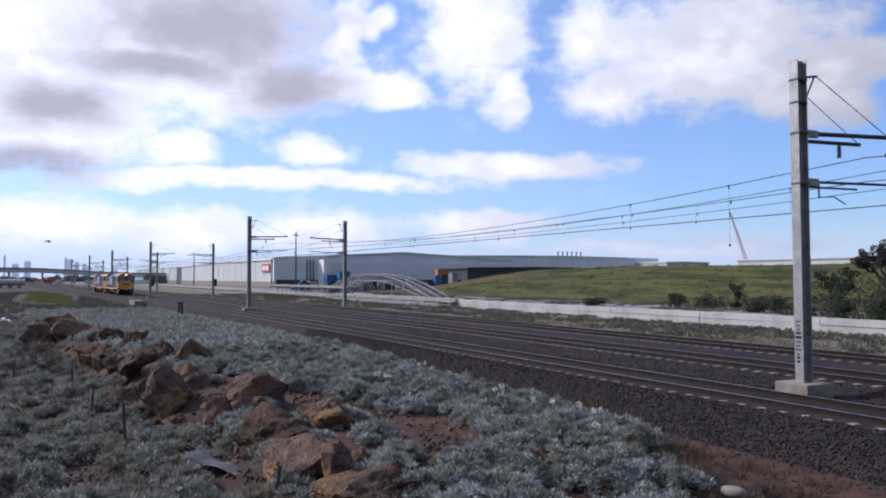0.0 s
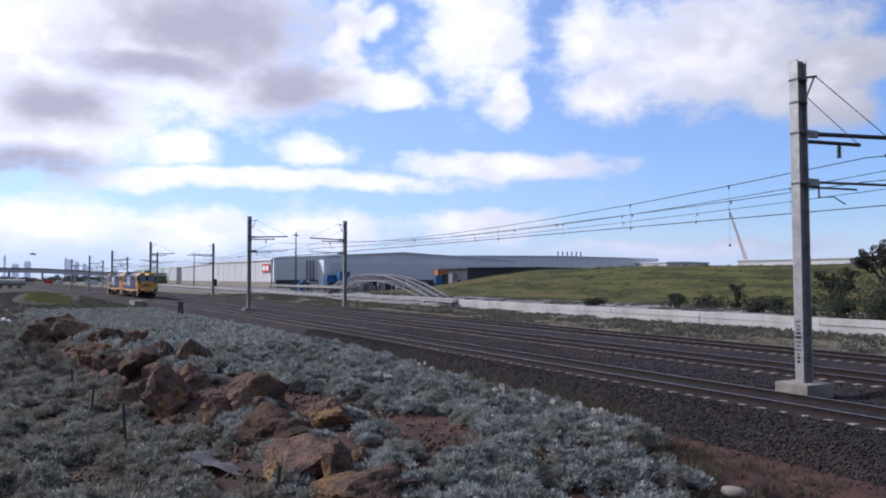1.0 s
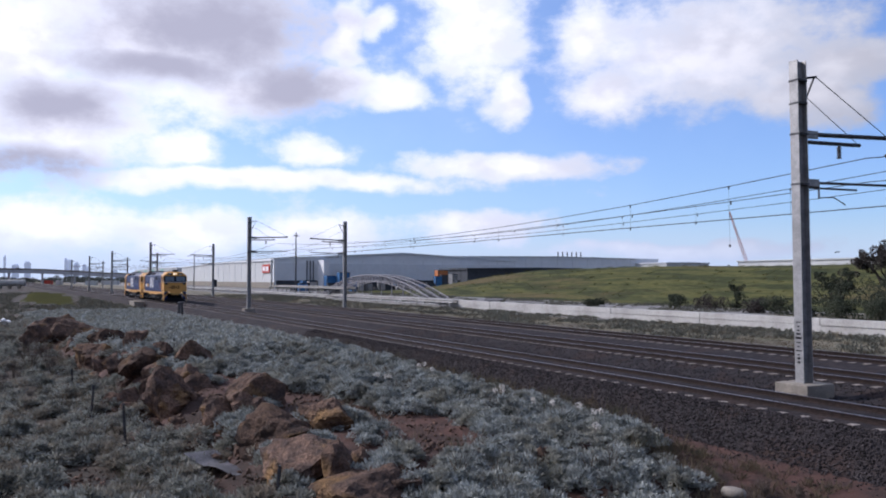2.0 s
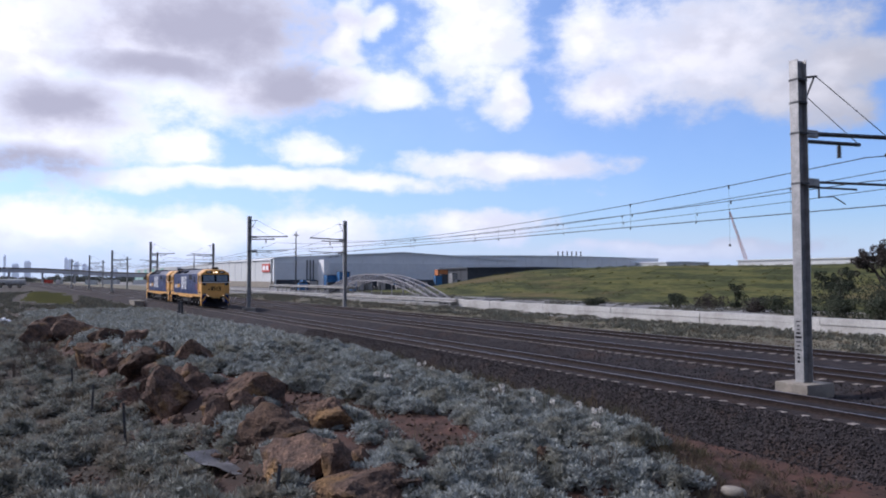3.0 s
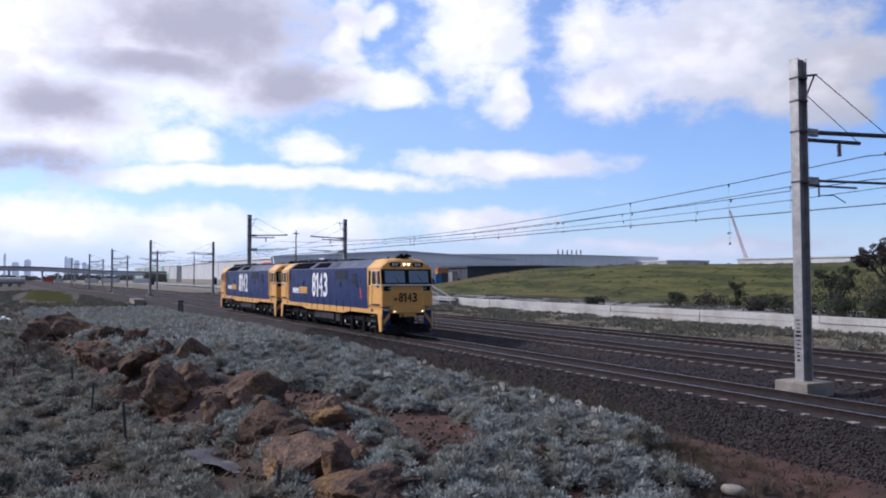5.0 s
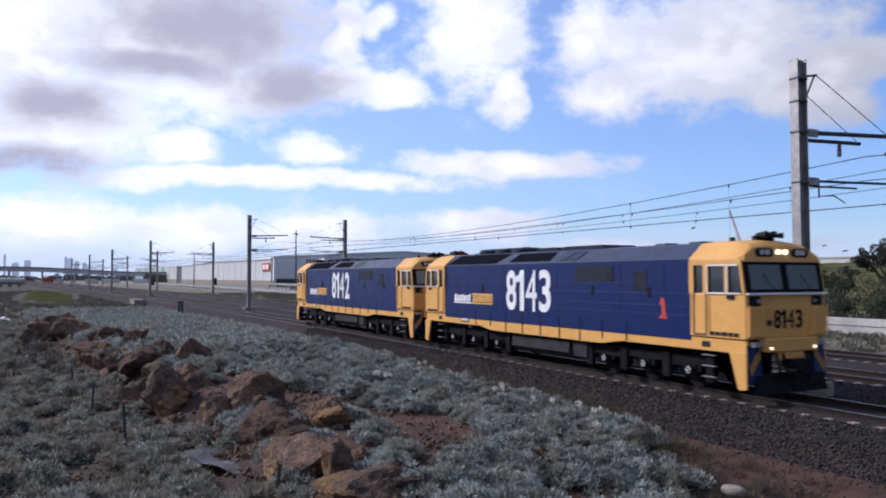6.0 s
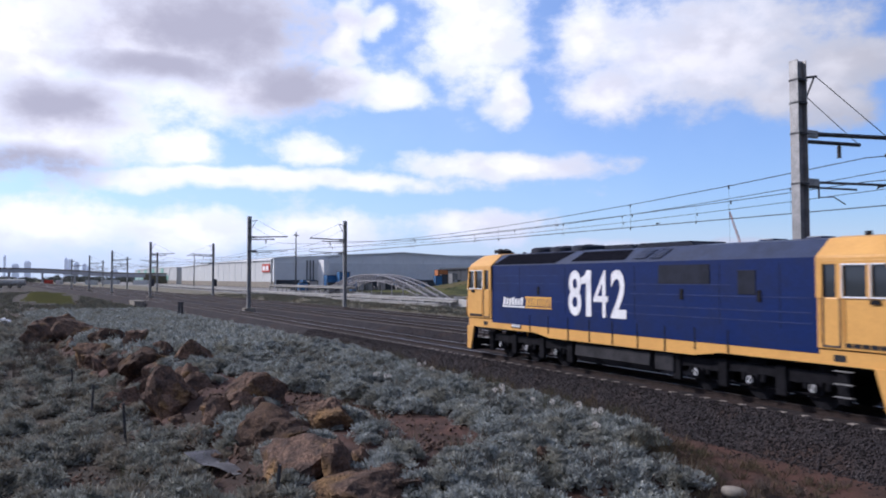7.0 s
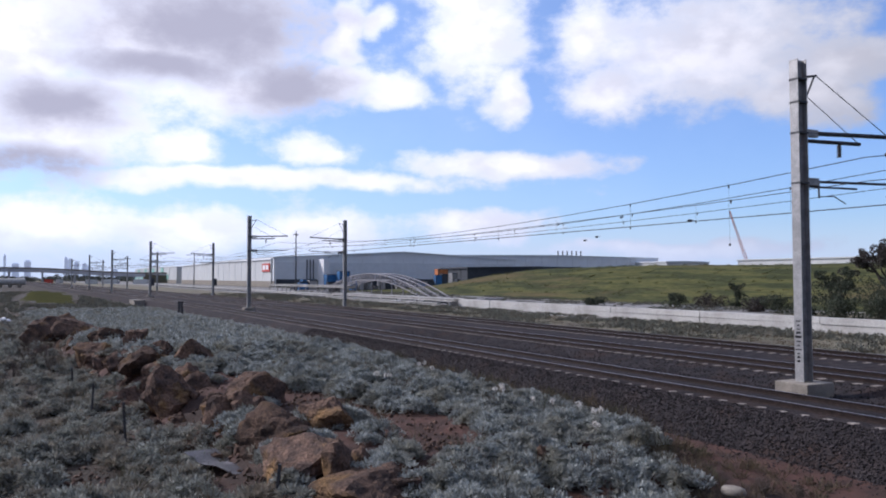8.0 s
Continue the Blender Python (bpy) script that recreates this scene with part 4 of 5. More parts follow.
def limb(bm, a, b, r0, r1, rng, wobble=0.12, n=4, sides=7):
    a, b = Vector(a), Vector(b)
    pts = [a.lerp(b, i / n) + Vector([rng.uniform(-1, 1) * wobble * (0 < i < n) for _ in range(3)]) for i in range(n + 1)]
    for i in range(n):
        rod(bm, pts[i], pts[i + 1], r0 + (r1 - r0) * i / n, sides, r0 + (r1 - r0) * (i + 1) / n)


def make_tree(x, y, height, spread, seed, leaf, label, density=1.0, bare=0.0):
    rng = random.Random(seed)
    z = ground_z(x, y) - 0.1
    t = thing("tree", pose(x, y, z), label, "tree", "trees beside the line")
    bm = bmesh.new()
    fork = height * (0.25 + 0.2 * bare)
    limb(bm, (0, 0, 0), (0.1 * height * rng.uniform(-1, 1), 0.05 * height, fork), 0.045 * height, 0.03 * height, rng)
    cents, rads = [], []
    for i in range(14):
        a = i * 2.4 + rng.uniform(-0.4, 0.4)
        rr = spread * rng.uniform(0.25, 0.95)
        h = height * rng.uniform(0.5 + 0.15 * bare, 0.92)
        tip = (rr * math.cos(a), rr * math.sin(a), h)
        limb(bm, (0, 0, fork * rng.uniform(0.6, 1.0)), tip, 0.02 * height, 0.006 * height, rng, 0.1 * spread)
        for _ in range(9):
            cents.append([tip[j] + rng.gauss(0, 0.19 * spread) * (0.7 if j == 2 else 1) for j in range(3)])
            rads.append(spread * rng.uniform(0.05, 0.14))
    part("trunk", bm, M_BARK, t, "dark bare trunk and limbs")
    v, f = leaf_cloud(cents, rads, int(62 * density), 0.055 * height ** 0.6, 0.016 * height ** 0.6, 0.8, seed, 0.5, 1.0)
    np_mesh("crown", v, f, leaf, t, "ragged dark crown")
    return t


def make_bush(x, y, height, width, seed, leaf, label):
    rng = random.Random(seed)
    t = thing("bush", pose(x, y, ground_z(x, y) - 0.05), label, "bush", "bushes beyond the line")
    cents = [[rng.gauss(0, width * 0.24), rng.gauss(0, width * 0.24), height * rng.uniform(0.08, 0.8)] for _ in range(30)]
    bm = bmesh.new()
    for c in cents[:6]:
        limb(bm, (0, 0, 0), c, 0.05, 0.015, rng, 0.05, 3, 5)
    part("stem", bm, M_BARK, t)
    v, f = leaf_cloud(cents, [width * rng.uniform(0.08, 0.22) for _ in cents], 90, 0.17, 0.055, 0.9, seed, 0.3, 1.0)
    np_mesh("foliage", v, f, leaf, t)
    return t


# ---- beyond the tracks: barrier, yard, hill and sheds ----
def make_barrier():
    t = thing("concrete_barrier", pose(0, 51.2, -0.75), "long low wall of stacked white precast concrete beams beside the line", "barrier")
    first, cap = None, None
    x = 20.0
    while x > -96:
        at = pose(x, random.uniform(-0.03, 0.03), 0, 0, 0, random.uniform(-0.15, 0.15))
        if first is None:
            first = part("lower_beam", box(-5.99, 0, -0.35, 0.35, 0.0, 0.58, 0.012), M_WHITE, t, at=at)
            cap = part("upper_beam", box(-5.985, 0, -0.40, 0.3, 0.59, 1.08, 0.012), M_WHITE, t, at=at)
        else:
            same(first, at)
            same(cap, at @ pose(random.uniform(-0.1, 0.1), random.uniform(-0.03, 0.03), 0))
        x -= 6.0


make_barrier()


def make_beam_rack(x0, x1, y, z, n, label):
    """Long pale steel beams lying side by side on trestles."""
    g = ground_z((x0 + x1) / 2, y)
    t = thing("beam_rack", pose((x0 + x1) / 2, y, g), label, "steel beams", "stacked beams in the yard")
    h = (x1 - x0) / 2
    for i in range(n):
        bm = bmesh.new()
        yy = i * 0.7
        e = random.uniform(-1.2, 1.2)
        bx(bm, -h + e, h + e, yy - 0.2, yy + 0.2, z - g + 0.28, z - g + 0.33)
        bx(bm, -h + e, h + e, yy - 0.03, yy + 0.03, z - g - 0.0, z - g + 0.28)
        bx(bm, -h + e, h + e, yy - 0.2, yy + 0.2, z - g - 0.05, z - g)
        part("beam", bm, M_WHITE, t)
    k = max(3, int(h / 4))
    for i in range(k + 1):
        x = -h + 1 + (2 * h - 2) * i / k
        bm = bmesh.new()
        for yy in (-0.2, n * 0.7 - 0.5):
            bx(bm, x - 0.1, x + 0.1, yy - 0.1, yy + 0.1, -0.1, z - g - 0.25)
        bx(bm, x - 0.1, x + 0.1, -0.4, n * 0.7 - 0.3, z - g - 0.25, z - g - 0.05)
        part("trestle", bm, M_GALV, t)


make_beam_rack(-203, -147, 52.5, 1.35, 5, "long pale steel beams laid on trestles in the yard")
make_beam_rack(-216, -150, 50.0, -0.25, 4, "pale steel beams stacked low on the ground")
make_beam_rack(-146, -96, 50.0, 0.05, 4, "pale steel beams stacked in front of the arched truss")
make_beam_rack(-148, -100, 49.0, -0.6, 2, "pale steel beams lying along the verge")
make_beam_rack(-430, -225, 52.0, -0.25, 3, "far row of pale steel beams along the line")


def make_arch_truss():
    t = thing("arched_truss", pose(-136, 53.2, -0.75), "pale galvanised arched lattice truss lying in the yard", "steel truss")
    span, rise, n = 28.5, 4.5, 44
    for y in (0.0, 1.6, 3.2):
        bm = bmesh.new()
        last = None
        for i in range(n + 1):
            u = i / n * 2 - 1
            p = Vector((span * u, y, rise * (1 - u * u) + 0.2))
            q = Vector((span * u * 0.96, y, max((rise - 0.9) * (1 - u * u * 1.1), 0.05)))
            if last:
                rod(bm, last[0], p, 0.10, 5)
                rod(bm, last[1], q, 0.085, 5)
                rod(bm, last[0] if i % 2 else last[1], q if i % 2 else p, 0.055, 4)
            rod(bm, p, q, 0.055, 4)
            last = (p, q)
        part("arch_rib", bm, M_TRUSS, t)
    for i in range(0, n + 1):
        u = i / n * 2 - 1
        part("cross_tie", rod(bmesh.new(), (span * u, 0, rise * (1 - u * u) + 0.2), (span * u, 3.2, rise * (1 - u * u) + 0.2), 0.04, 4), M_TRUSS, t)
    for i in range(6):
        x = -12 + i * 4.8
        part("post", rod(bmesh.new(), (x, 1.6, 0), (x, 1.6, rise * (1 - (x / span) ** 2)), 0.09, 6), M_TRUSS, t)


make_arch_truss()


def make_ramp_frame():
    t = thing("steel_frame", pose(-101, 52.5, -0.75), "flat pale steel ladder frame leaning beside the arched truss", "steel frame")
    for y in (0.0, 1.3, 2.6):
        part("rail_bar", rod(bmesh.new(), (-9, y, 0.1), (9, y, 1.2), 0.12, 5), M_TRUSS, t)
    for i in range(9):
        u = i / 8
        part("rung", rod(bmesh.new(), (-9 + 18 * u, 0, 0.1 + 1.1 * u), (-9 + 18 * u, 2.6, 0.1 + 1.1 * u), 0.08, 5), M_TRUSS, t)


make_ramp_frame()


def make_container(x, y, w, d, h, rz, material, label, name="shipping_container", cat="container", z0=None):
    t = thing(name, pose(x, y, ground_z(x, y) if z0 is None else z0, 0, 0, rz), label, cat, "containers in the yard")
    part("body", box(-w / 2, w / 2, -d / 2, d / 2, 0.1, h, 0.03), material, t)
    for i in range(int(w / 0.9)):
        xx = -w / 2 + 0.45 + i * 0.9
        part("rib", box(xx, xx + 0.3, -d / 2 - 0.06, d / 2 + 0.06, 0.3, h - 0.2), material, t)
    for s in (-1, 1):
        e = s * (w / 2 + 0.03)
        ends = bmesh.new()
        for y in (-d / 2, d / 2):
            bx(ends, e - 0.08, e + 0.08, y - 0.09, y + 0.09, 0.0, h + 0.08)
        for z in (0.09, h):
            bx(ends, e - 0.075, e + 0.075, -d / 2 + 0.09, d / 2 - 0.09, z - 0.09, z + 0.07)
        part("end_frame", ends, M_DARKSTEEL, t)
    return t


make_container(-288, 98.5, 2.6, 6.2, 5.2, 8, M_CONTB, "blue painted steel container standing in the yard")
make_container(-285, 101.5, 2.6, 4.0, 6.4, 8, M_CONTB, "tall blue painted steel container stack in the yard")
make_container(-292, 90.0, 2.6, 5.0, 3.4, 8, M_CONTB, "low blue and white steel container by the shed")
make_container(-268, 134.0, 2.6, 4.2, 7.2, 4, M_ORANGE, "orange steel hopper standing before the dark shed", "hopper", "hopper")
make_container(-262, 122.0, 2.6, 3.4, 3.0, 4, M_CONC, "pale concrete block store in the yard", "block_store", "block store")
random.seed(11)
for i in range(16):
    x, y = -240 - random.uniform(0, 40), 78 + i * 2.6 + random.uniform(-1, 1)
    make_container(x, y, random.uniform(1.5, 3), random.uniform(1.5, 3.5), random.uniform(1.2, 4.2), random.uniform(-20, 20),
                   random.choice((M_WHITE, M_DARKSTEEL, M_GALV, M_CLADD)), "small stacked crate of building stuff in the yard", "crate", "crate")
for i in range(34):
    x, y = -232 - random.uniform(0, 34), 76 + i * 1.72 + random.uniform(-0.6, 0.6)
    make_container(x, y, random.uniform(1.2, 2.6), random.uniform(0.9, 3.2), random.uniform(1.6, 5.6 if i > 12 else 3.4), random.uniform(-12, 12),
                   random.choice((M_DARKSTEEL, M_CLADD, M_CLADD, M_TRUSS, M_GALV, M_CONTB, M_WHITE)), "weathered steel crate stacked among yard goods", "crate", "crate")


def make_shed(name, x0, x1, y0, y1, h, ridge, wall, roof, label, bays, axis="y"):
    """A long shed with a low gable; panels and a plinth on the faces that are seen."""
    g = -0.8
    t = thing(name, pose((x0 + x1) / 2, (y0 + y1) / 2, g), label, "warehouse", "warehouses")
    a, b = (x1 - x0) / 2, (y1 - y0) / 2
    if axis == "y":        # gable faces +x, ridge runs along x
        bm = prism(bmesh.new(), [(-b, 0), (b, 0), (b, h), (0, ridge - 0.3), (-b, h)], "x", -a, a)
    else:
        bm = prism(bmesh.new(), [(-a, 0), (a, 0), (a, h), (0, ridge - 0.3), (-a, h)], "y", -b, b)
    part("wall", bm, wall, t)
    rf = bmesh.new()
    if axis == "y":
        prism(rf, [(-b - 0.6, h - 0.1), (0, ridge - 0.3), (b + 0.6, h - 0.1), (b + 0.6, h + 0.5), (0, ridge + 0.3), (-b - 0.6, h + 0.5)], "x", -a - 0.6, a + 0.6)
    else:
        prism(rf, [(-a - 0.6, h - 0.1), (0, ridge - 0.3), (a + 0.6, h - 0.1), (a + 0.6, h + 0.5), (0, ridge + 0.3), (-a - 0.6, h + 0.5)], "y", -b - 0.6, b + 0.6)
    part("roof", rf, roof, t)
    for i in range(bays + 1):
        u = -b + 2 * b * i / bays
        part("cladding_seam", box(a, a + 0.12, u - 0.12, u + 0.12, 0, h), M_CLADD if wall is M_CLADD else roof, t)
    n = max(4, int(2 * a / 14))
    for i in range(n + 1):
        u = -a + 2 * a * i / n
        part("downpipe", box(u - 0.12, u + 0.12, -b - 0.14, -b, 0, h), roof, t)
    part("plinth", box(-a, a, -b - 0.25, -b, 0, 2.6), M_CONC, t, "darker concrete plinth")
    return t


white_shed = make_shed("warehouse", -590, -345, 90, 150, 12.0, 13.0, M_CLADW, M_CLADR, "long pale clad warehouse beyond the yard", 8, "x")
part("sign_board", box(108, 121, -30.5, -30.2, 6.8, 10.4), M_RED, white_shed, "square red sign on the pale wall")
for x0, x1, z0, z1 in ((109.5, 113.6, 7.6, 9.6), (115.4, 119.4, 7.6, 9.6)):
    part("sign_mark", box(x0, x1, -30.62, -30.5, z0, z1), M_MARK, white_shed)
grey_shed = make_shed("warehouse", -470, -342, 90.5, 212, 12.6, 16.0, M_CLADG, M_CLADR, "broad grey clad warehouse with a low gable", 12, "y")
part("wall_annex", box(64.3, 73, -41.5, -39.0, 0, 12.2), M_MARK, grey_shed, "tall narrow white annex against the wall")
for y in (-46.5, -45, -43.6):
    part("pilaster", box(64, 64.6, y, y + 0.35, 0, 12.0), M_CLADD, grey_shed)
part("lower_cladding", box(64, 64.2, -60, 60, 3.4, 10.8), M_CLADR, grey_shed, "duller cladding below the eaves")
part("wall_band", box(64, 64.25, -60, 60, 0, 3.4), M_CLADD, grey_shed, "dark band at the foot of the wall")
far_shed = make_shed("warehouse", -520, -400, 200, 356, 16.4, 17.4, M_CLADG, M_CLADR, "distant grey warehouse behind the grassy hill", 14, "y")
for i in range(6):
    part("vent_stack", rod(bmesh.new(), (55, 4 + i * 3.4, 16.4), (55, 4 + i * 3.4, 20.6), 0.35, 8), M_DARKSTEEL, far_shed)
make_shed("warehouse", -400, -372, 338, 372, 13.6, 14.1, M_CLADW, M_CLADR, "small pale annex beside a distant warehouse", 3, "y")
make_shed("shed", -285, -263, 142.5, 205, 7.6, 8.2, M_CLADD, M_CLADD, "low dark shed at the foot of the hill", 6, "y")
teal_shed = make_shed("warehouse", -900, -640, 90, 130, 12.6, 13.4, M_CLADW, M_CLADR, "far white warehouse with teal wall panels", 6, "x")
for i in range(9):
    part("teal_panel", box(-128 + i * 28.5, -112 + i * 28.5, -20.5, -20.3, 2.6, 12.2 if i % 2 else 6.5), M_TEAL, teal_shed, "teal painted wall panel")
make_shed("warehouse", -636, -600, 88, 130, 11.8, 12.6, M_CLADW, M_CLADR, "far pale end block of a warehouse", 4, "x")
make_shed("warehouse", -309, -180, 330, 480, 13.2, 14.0, M_CLADW, M_CLADW, "white flat-roofed warehouse behind the grassy hill", 8, "y")


def make_crane():
    t = thing("crane", pose(-302.7, 334, -0.8), "faded red lattice-boom crane far behind the hill", "crane")
    part("carrier", box(-3, 3, -2, 2, 0, 3.2, 0.2), M_CRANE, t)
    boom = bmesh.new()
    a, b = Vector((0, 0, 3)), Vector((-4.6, -11.5, 39))
    for dx, dy in ((-0.7, -0.7), (0.7, -0.7), (0.7, 0.7), (-0.7, 0.7)):
        rod(boom, a + Vector((dx, dy, 0)), b + Vector((dx, dy, 0)) * 0.3 + b * 0.0, 0.16, 4)
    for i in range(18):
        p, q = a.lerp(b, i / 18), a.lerp(b, (i + 1) / 18)
        s = 0.7 - 0.45 * i / 18
        rod(boom, p + Vector((s, -s, 0)), q + Vector((-s, s, 0)), 0.12, 4)
        rod(boom, p + Vector((-s, -s, 0)), q + Vector((s, s, 0)), 0.12, 4)
    part("boom", boom, M_CRANE, t)
    part("hoist_line", rod(bmesh.new(), b, b + Vector((0, 0, -17)), 0.07, 4), M_WIRE, t)
    part("hook_block", box(b.x - 0.4, b.x + 0.4, b.y - 0.4, b.y + 0.4, b.z - 18.2, b.z - 17), M_DARKSTEEL, t)


make_crane()


def make_bridge():
    t = thing("road_bridge", pose(-672, 10, -1.2), "grey concrete road bridge crossing far over the railway", "bridge")
    for i in range(12):
        y0, y1 = -140 + i * 22, -140 + (i + 1) * 22
        za, zb = [11.3 - 3.6 * smooth(-25, 60, y) for y in (y0, y1)]
        bm = prism(bmesh.new(), [(y0, za - 2.4), (y1, zb - 2.4), (y1, zb), (y0, za)], "x", -6, 6)
        part("deck_span", bm, M_BRIDGE, t)
        part("parapet", prism(bmesh.new(), [(y0, za), (y1, zb), (y1, zb + 1.1), (y0, za + 1.1)], "x", 5.6, 6.0), M_CONC, t)
        if zb > 8.5:
            pr = bmesh.new()
            for x in (-4, 4):
                rod(pr, (x, y1, -1), (x, y1, zb - 3.2), 0.7, 10)
            bx(pr, -5.6, 5.6, y1 - 0.8, y1 + 0.8, zb - 3.3, zb - 2.3)
            part("pier", pr, M_BRIDGE, t)
    fill = hull([(-8, 64, -1), (8, 64, -1), (8, 64, 7.5), (-8, 64, 7.5), (-8, 170, -1), (8, 170, -1)])
    part("abutment", fill, M_VERGE, t)


make_bridge()


def make_towers():
    """A few far office towers on the skyline, their haze put in as pale colour and glow."""
    for y, w, h in ((-133, 9, 105), (-92, 28, 68), (-46, 26, 80), (104, 14, 96), (119, 13, 90), (146, 22, 78), (178, 18, 70), (196, 14, 62), (300, 30, 46)):
        t = thing("office_tower", pose(-3900, y, -1), "blue-grey office tower on the skyline, glowing faintly to imitate haze", "tower block", "skyline towers")
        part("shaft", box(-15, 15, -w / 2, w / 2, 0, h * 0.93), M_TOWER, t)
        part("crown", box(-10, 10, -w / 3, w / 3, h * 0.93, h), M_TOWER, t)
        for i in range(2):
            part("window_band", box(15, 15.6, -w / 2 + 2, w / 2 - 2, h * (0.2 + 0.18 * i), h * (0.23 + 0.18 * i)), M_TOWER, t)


make_towers()


def make_tanker():
    t = thing("storage_tank", pose(-417, -12, -1.2, 0, 0, 75), "long white cylindrical tank on low concrete saddles", "tank")
    part("shell", rod(bmesh.new(), (-6.5, 0, 2.7), (6.5, 0, 2.7), 1.5, 20), M_WHITE, t, smooth=False)
    for x in (-4, 0, 4):
        part("saddle", box(x - 0.5, x + 0.5, -1.4, 1.4, 0, 1.7), M_CONC, t)


make_tanker()
for x, y, w, mtl in ((-640, 6, 5, M_RED), (-645, 13, 4, M_CLADW), (-630, -20, 8, M_CLADW), (-560, 30, 7, M_CLADW), (-600, 44, 12, M_CLADW), (-560, 60, 10, M_CLADW)):
    make_container(x, y, w, 3, 3.4, 60, mtl, "far trackside hut beneath the road bridge", "hut", "hut", -1.2)


def scatter_far_trees():
    """A low far belt of trees and roofs behind the bridge."""
    rng = random.Random(55)
    cents, rads = [], []
    for _ in range(520):
        y = rng.uniform(-420, 330)
        cents.append((-1040 + rng.uniform(-60, 60), y, -1 + rng.uniform(0.5, 6.5) * (0.6 + 0.5 * noise.noise(Vector((y * 0.02, 0, 0))))))
        rads.append(rng.uniform(2.5, 5.5))
    v, f = leaf_cloud(cents, rads, 60, 2.0, 0.8, 0.8, 81, 0.2, 1.0)
    tagged(np_mesh("far_trees", v, f, M_FARTREE), "far hazy belt of grey-green trees on the horizon", "trees", kind="stuff")


scatter_far_trees()


def make_yard_pole(x, y, h, arm):
    t = thing("light_pole", pose(x, y, ground_z(x, y)), "tall slim steel light pole in the yard", "light pole", "yard poles")
    part("shaft", rod(bmesh.new(), (0, 0, 0), (0, 0, h), 0.22, 8, 0.12), M_DARKSTEEL, t)
    part("crossarm", box(-0.1, 0.1, -arm, arm, h - 0.9, h - 0.7), M_DARKSTEEL, t)
    for s in (-1, 1):
        part("lamp_head", box(-0.2, 0.2, s * arm - 0.3, s * arm + 0.3, h - 1.0, h - 0.85), M_GALV, t)


make_yard_pole(-191.5, 56.0, 15.4, 0.4)
make_yard_pole(-318.0, 53.0, 13.6, 2.6)


def make_white_bag():
    x, y = -87.0, -2.9
    bm = bmesh.new()
    bmesh.ops.create_icosphere(bm, subdivisions=3, radius=0.5)
    for v in bm.verts:
        v.co *= 1 + 0.5 * noise.noise(v.co * 3.1) + 0.2 * noise.noise(v.co * 9)
    ob = part("plastic_bag", bm, M_MARK)
    ob.matrix_world = pose(x, y, ground_z(x, y) + 0.3)
    tagged(ob, "crumpled white plastic bag caught in the weeds", "bag")


make_white_bag()


def make_pipe_post(x, y, h, r, label):
    z = ground_z(x, y)
    t = thing("post", pose(x, y, z, random.uniform(-2, 2), random.uniform(-2, 2), 0), label, "post", "trackside posts")
    bm = bmesh.new()
    rod(bm, (0, 0, -0.3), (0, 0, h), r, 8)
    bx(bm, -r * 1.3, r * 1.3, -r * 1.3, r * 1.3, h, h + 0.05)
    part("shaft", bm, M_DARKSTEEL, t)
    return t


make_pipe_post(-87.0, 13.0, 1.7, 0.14, "short dark trackside post on the ballast edge")
make_pipe_post(-88.0, 13.5, 1.7, 0.14, "short dark trackside post on the ballast edge")


def make_cable_box():
    t = thing("cable_box", pose(-127, 13.0, -0.95, 0, 0, 2), "pale concrete trackside cable box with slab lids", "cable box")
    part("base", box(-2.6, 2.6, -0.7, 0.7, 0, 0.75, 0.04), M_CONC, t)
    for i in range(3):
        part("lid", box(-2.5 + i * 1.7, -0.9 + i * 1.7, -0.78, 0.78, 0.752, 0.9, 0.02), M_CONC, t)


make_cable_box()

make_tree(-61.5, 90.5, 8.6, 4.0, 21, M_DULLLEAF, "tall dark gum tree with open branching crown", 2.2, 1.0)
make_tree(-55.5, 92.0, 8.2, 4.2, 22, M_DULLLEAF, "dark gum tree with ragged crown", 2.2, 0.8)
make_tree(-60.5, 80.0, 5.4, 1.9, 25, M_GREENLEAF, "slim dark green tree at the hill's foot", 1.3)
make_bush(-77.5, 82.5, 4.0, 1.9, 26, M_GREENLEAF, "narrow upright dark bush at the hill's foot")
for i, (x, y, h, w) in enumerate(((-58.5, 77.0, 4.4, 4.0), (-54.5, 78.0, 4.0, 4.6), (-50.5, 78.0, 4.2, 4.4), (-46.5, 79.0, 4.2, 4.6), (-56.0, 82.0, 5.0, 4.6), (-51.0, 84.0, 5.2, 5.0), (-43.0, 80.0, 4.0, 4.6))):
    make_bush(x, y, h, w, 60 + i, M_GREENLEAF, "tall dense dark green bush near the barrier")
for i, (x, y, h, w) in enumerate(((-81.7, 75.5, 2.1, 3.4), (-79.5, 79.5, 1.9, 3.8), (-67.0, 74.5, 1.7, 3.4), (-63.5, 74.0, 2.2, 3.0), (-59.0, 72.5, 2.6, 3.2),
                                  (-54.0, 71.5, 2.4, 3.0), (-50.0, 72.0, 2.6, 3.4), (-46.0, 73.0, 2.6, 3.4), (-94.0, 71.0, 1.0, 2.0), (-100.0, 77.0, 0.9, 2.2), (-72.0, 80.0, 1.5, 3.0))):
    make_bush(x, y, h, w, 40 + i, M_DULLLEAF if i in (2, 1) else M_GREENLEAF, "rounded dark green bush on the gravel below the hill")


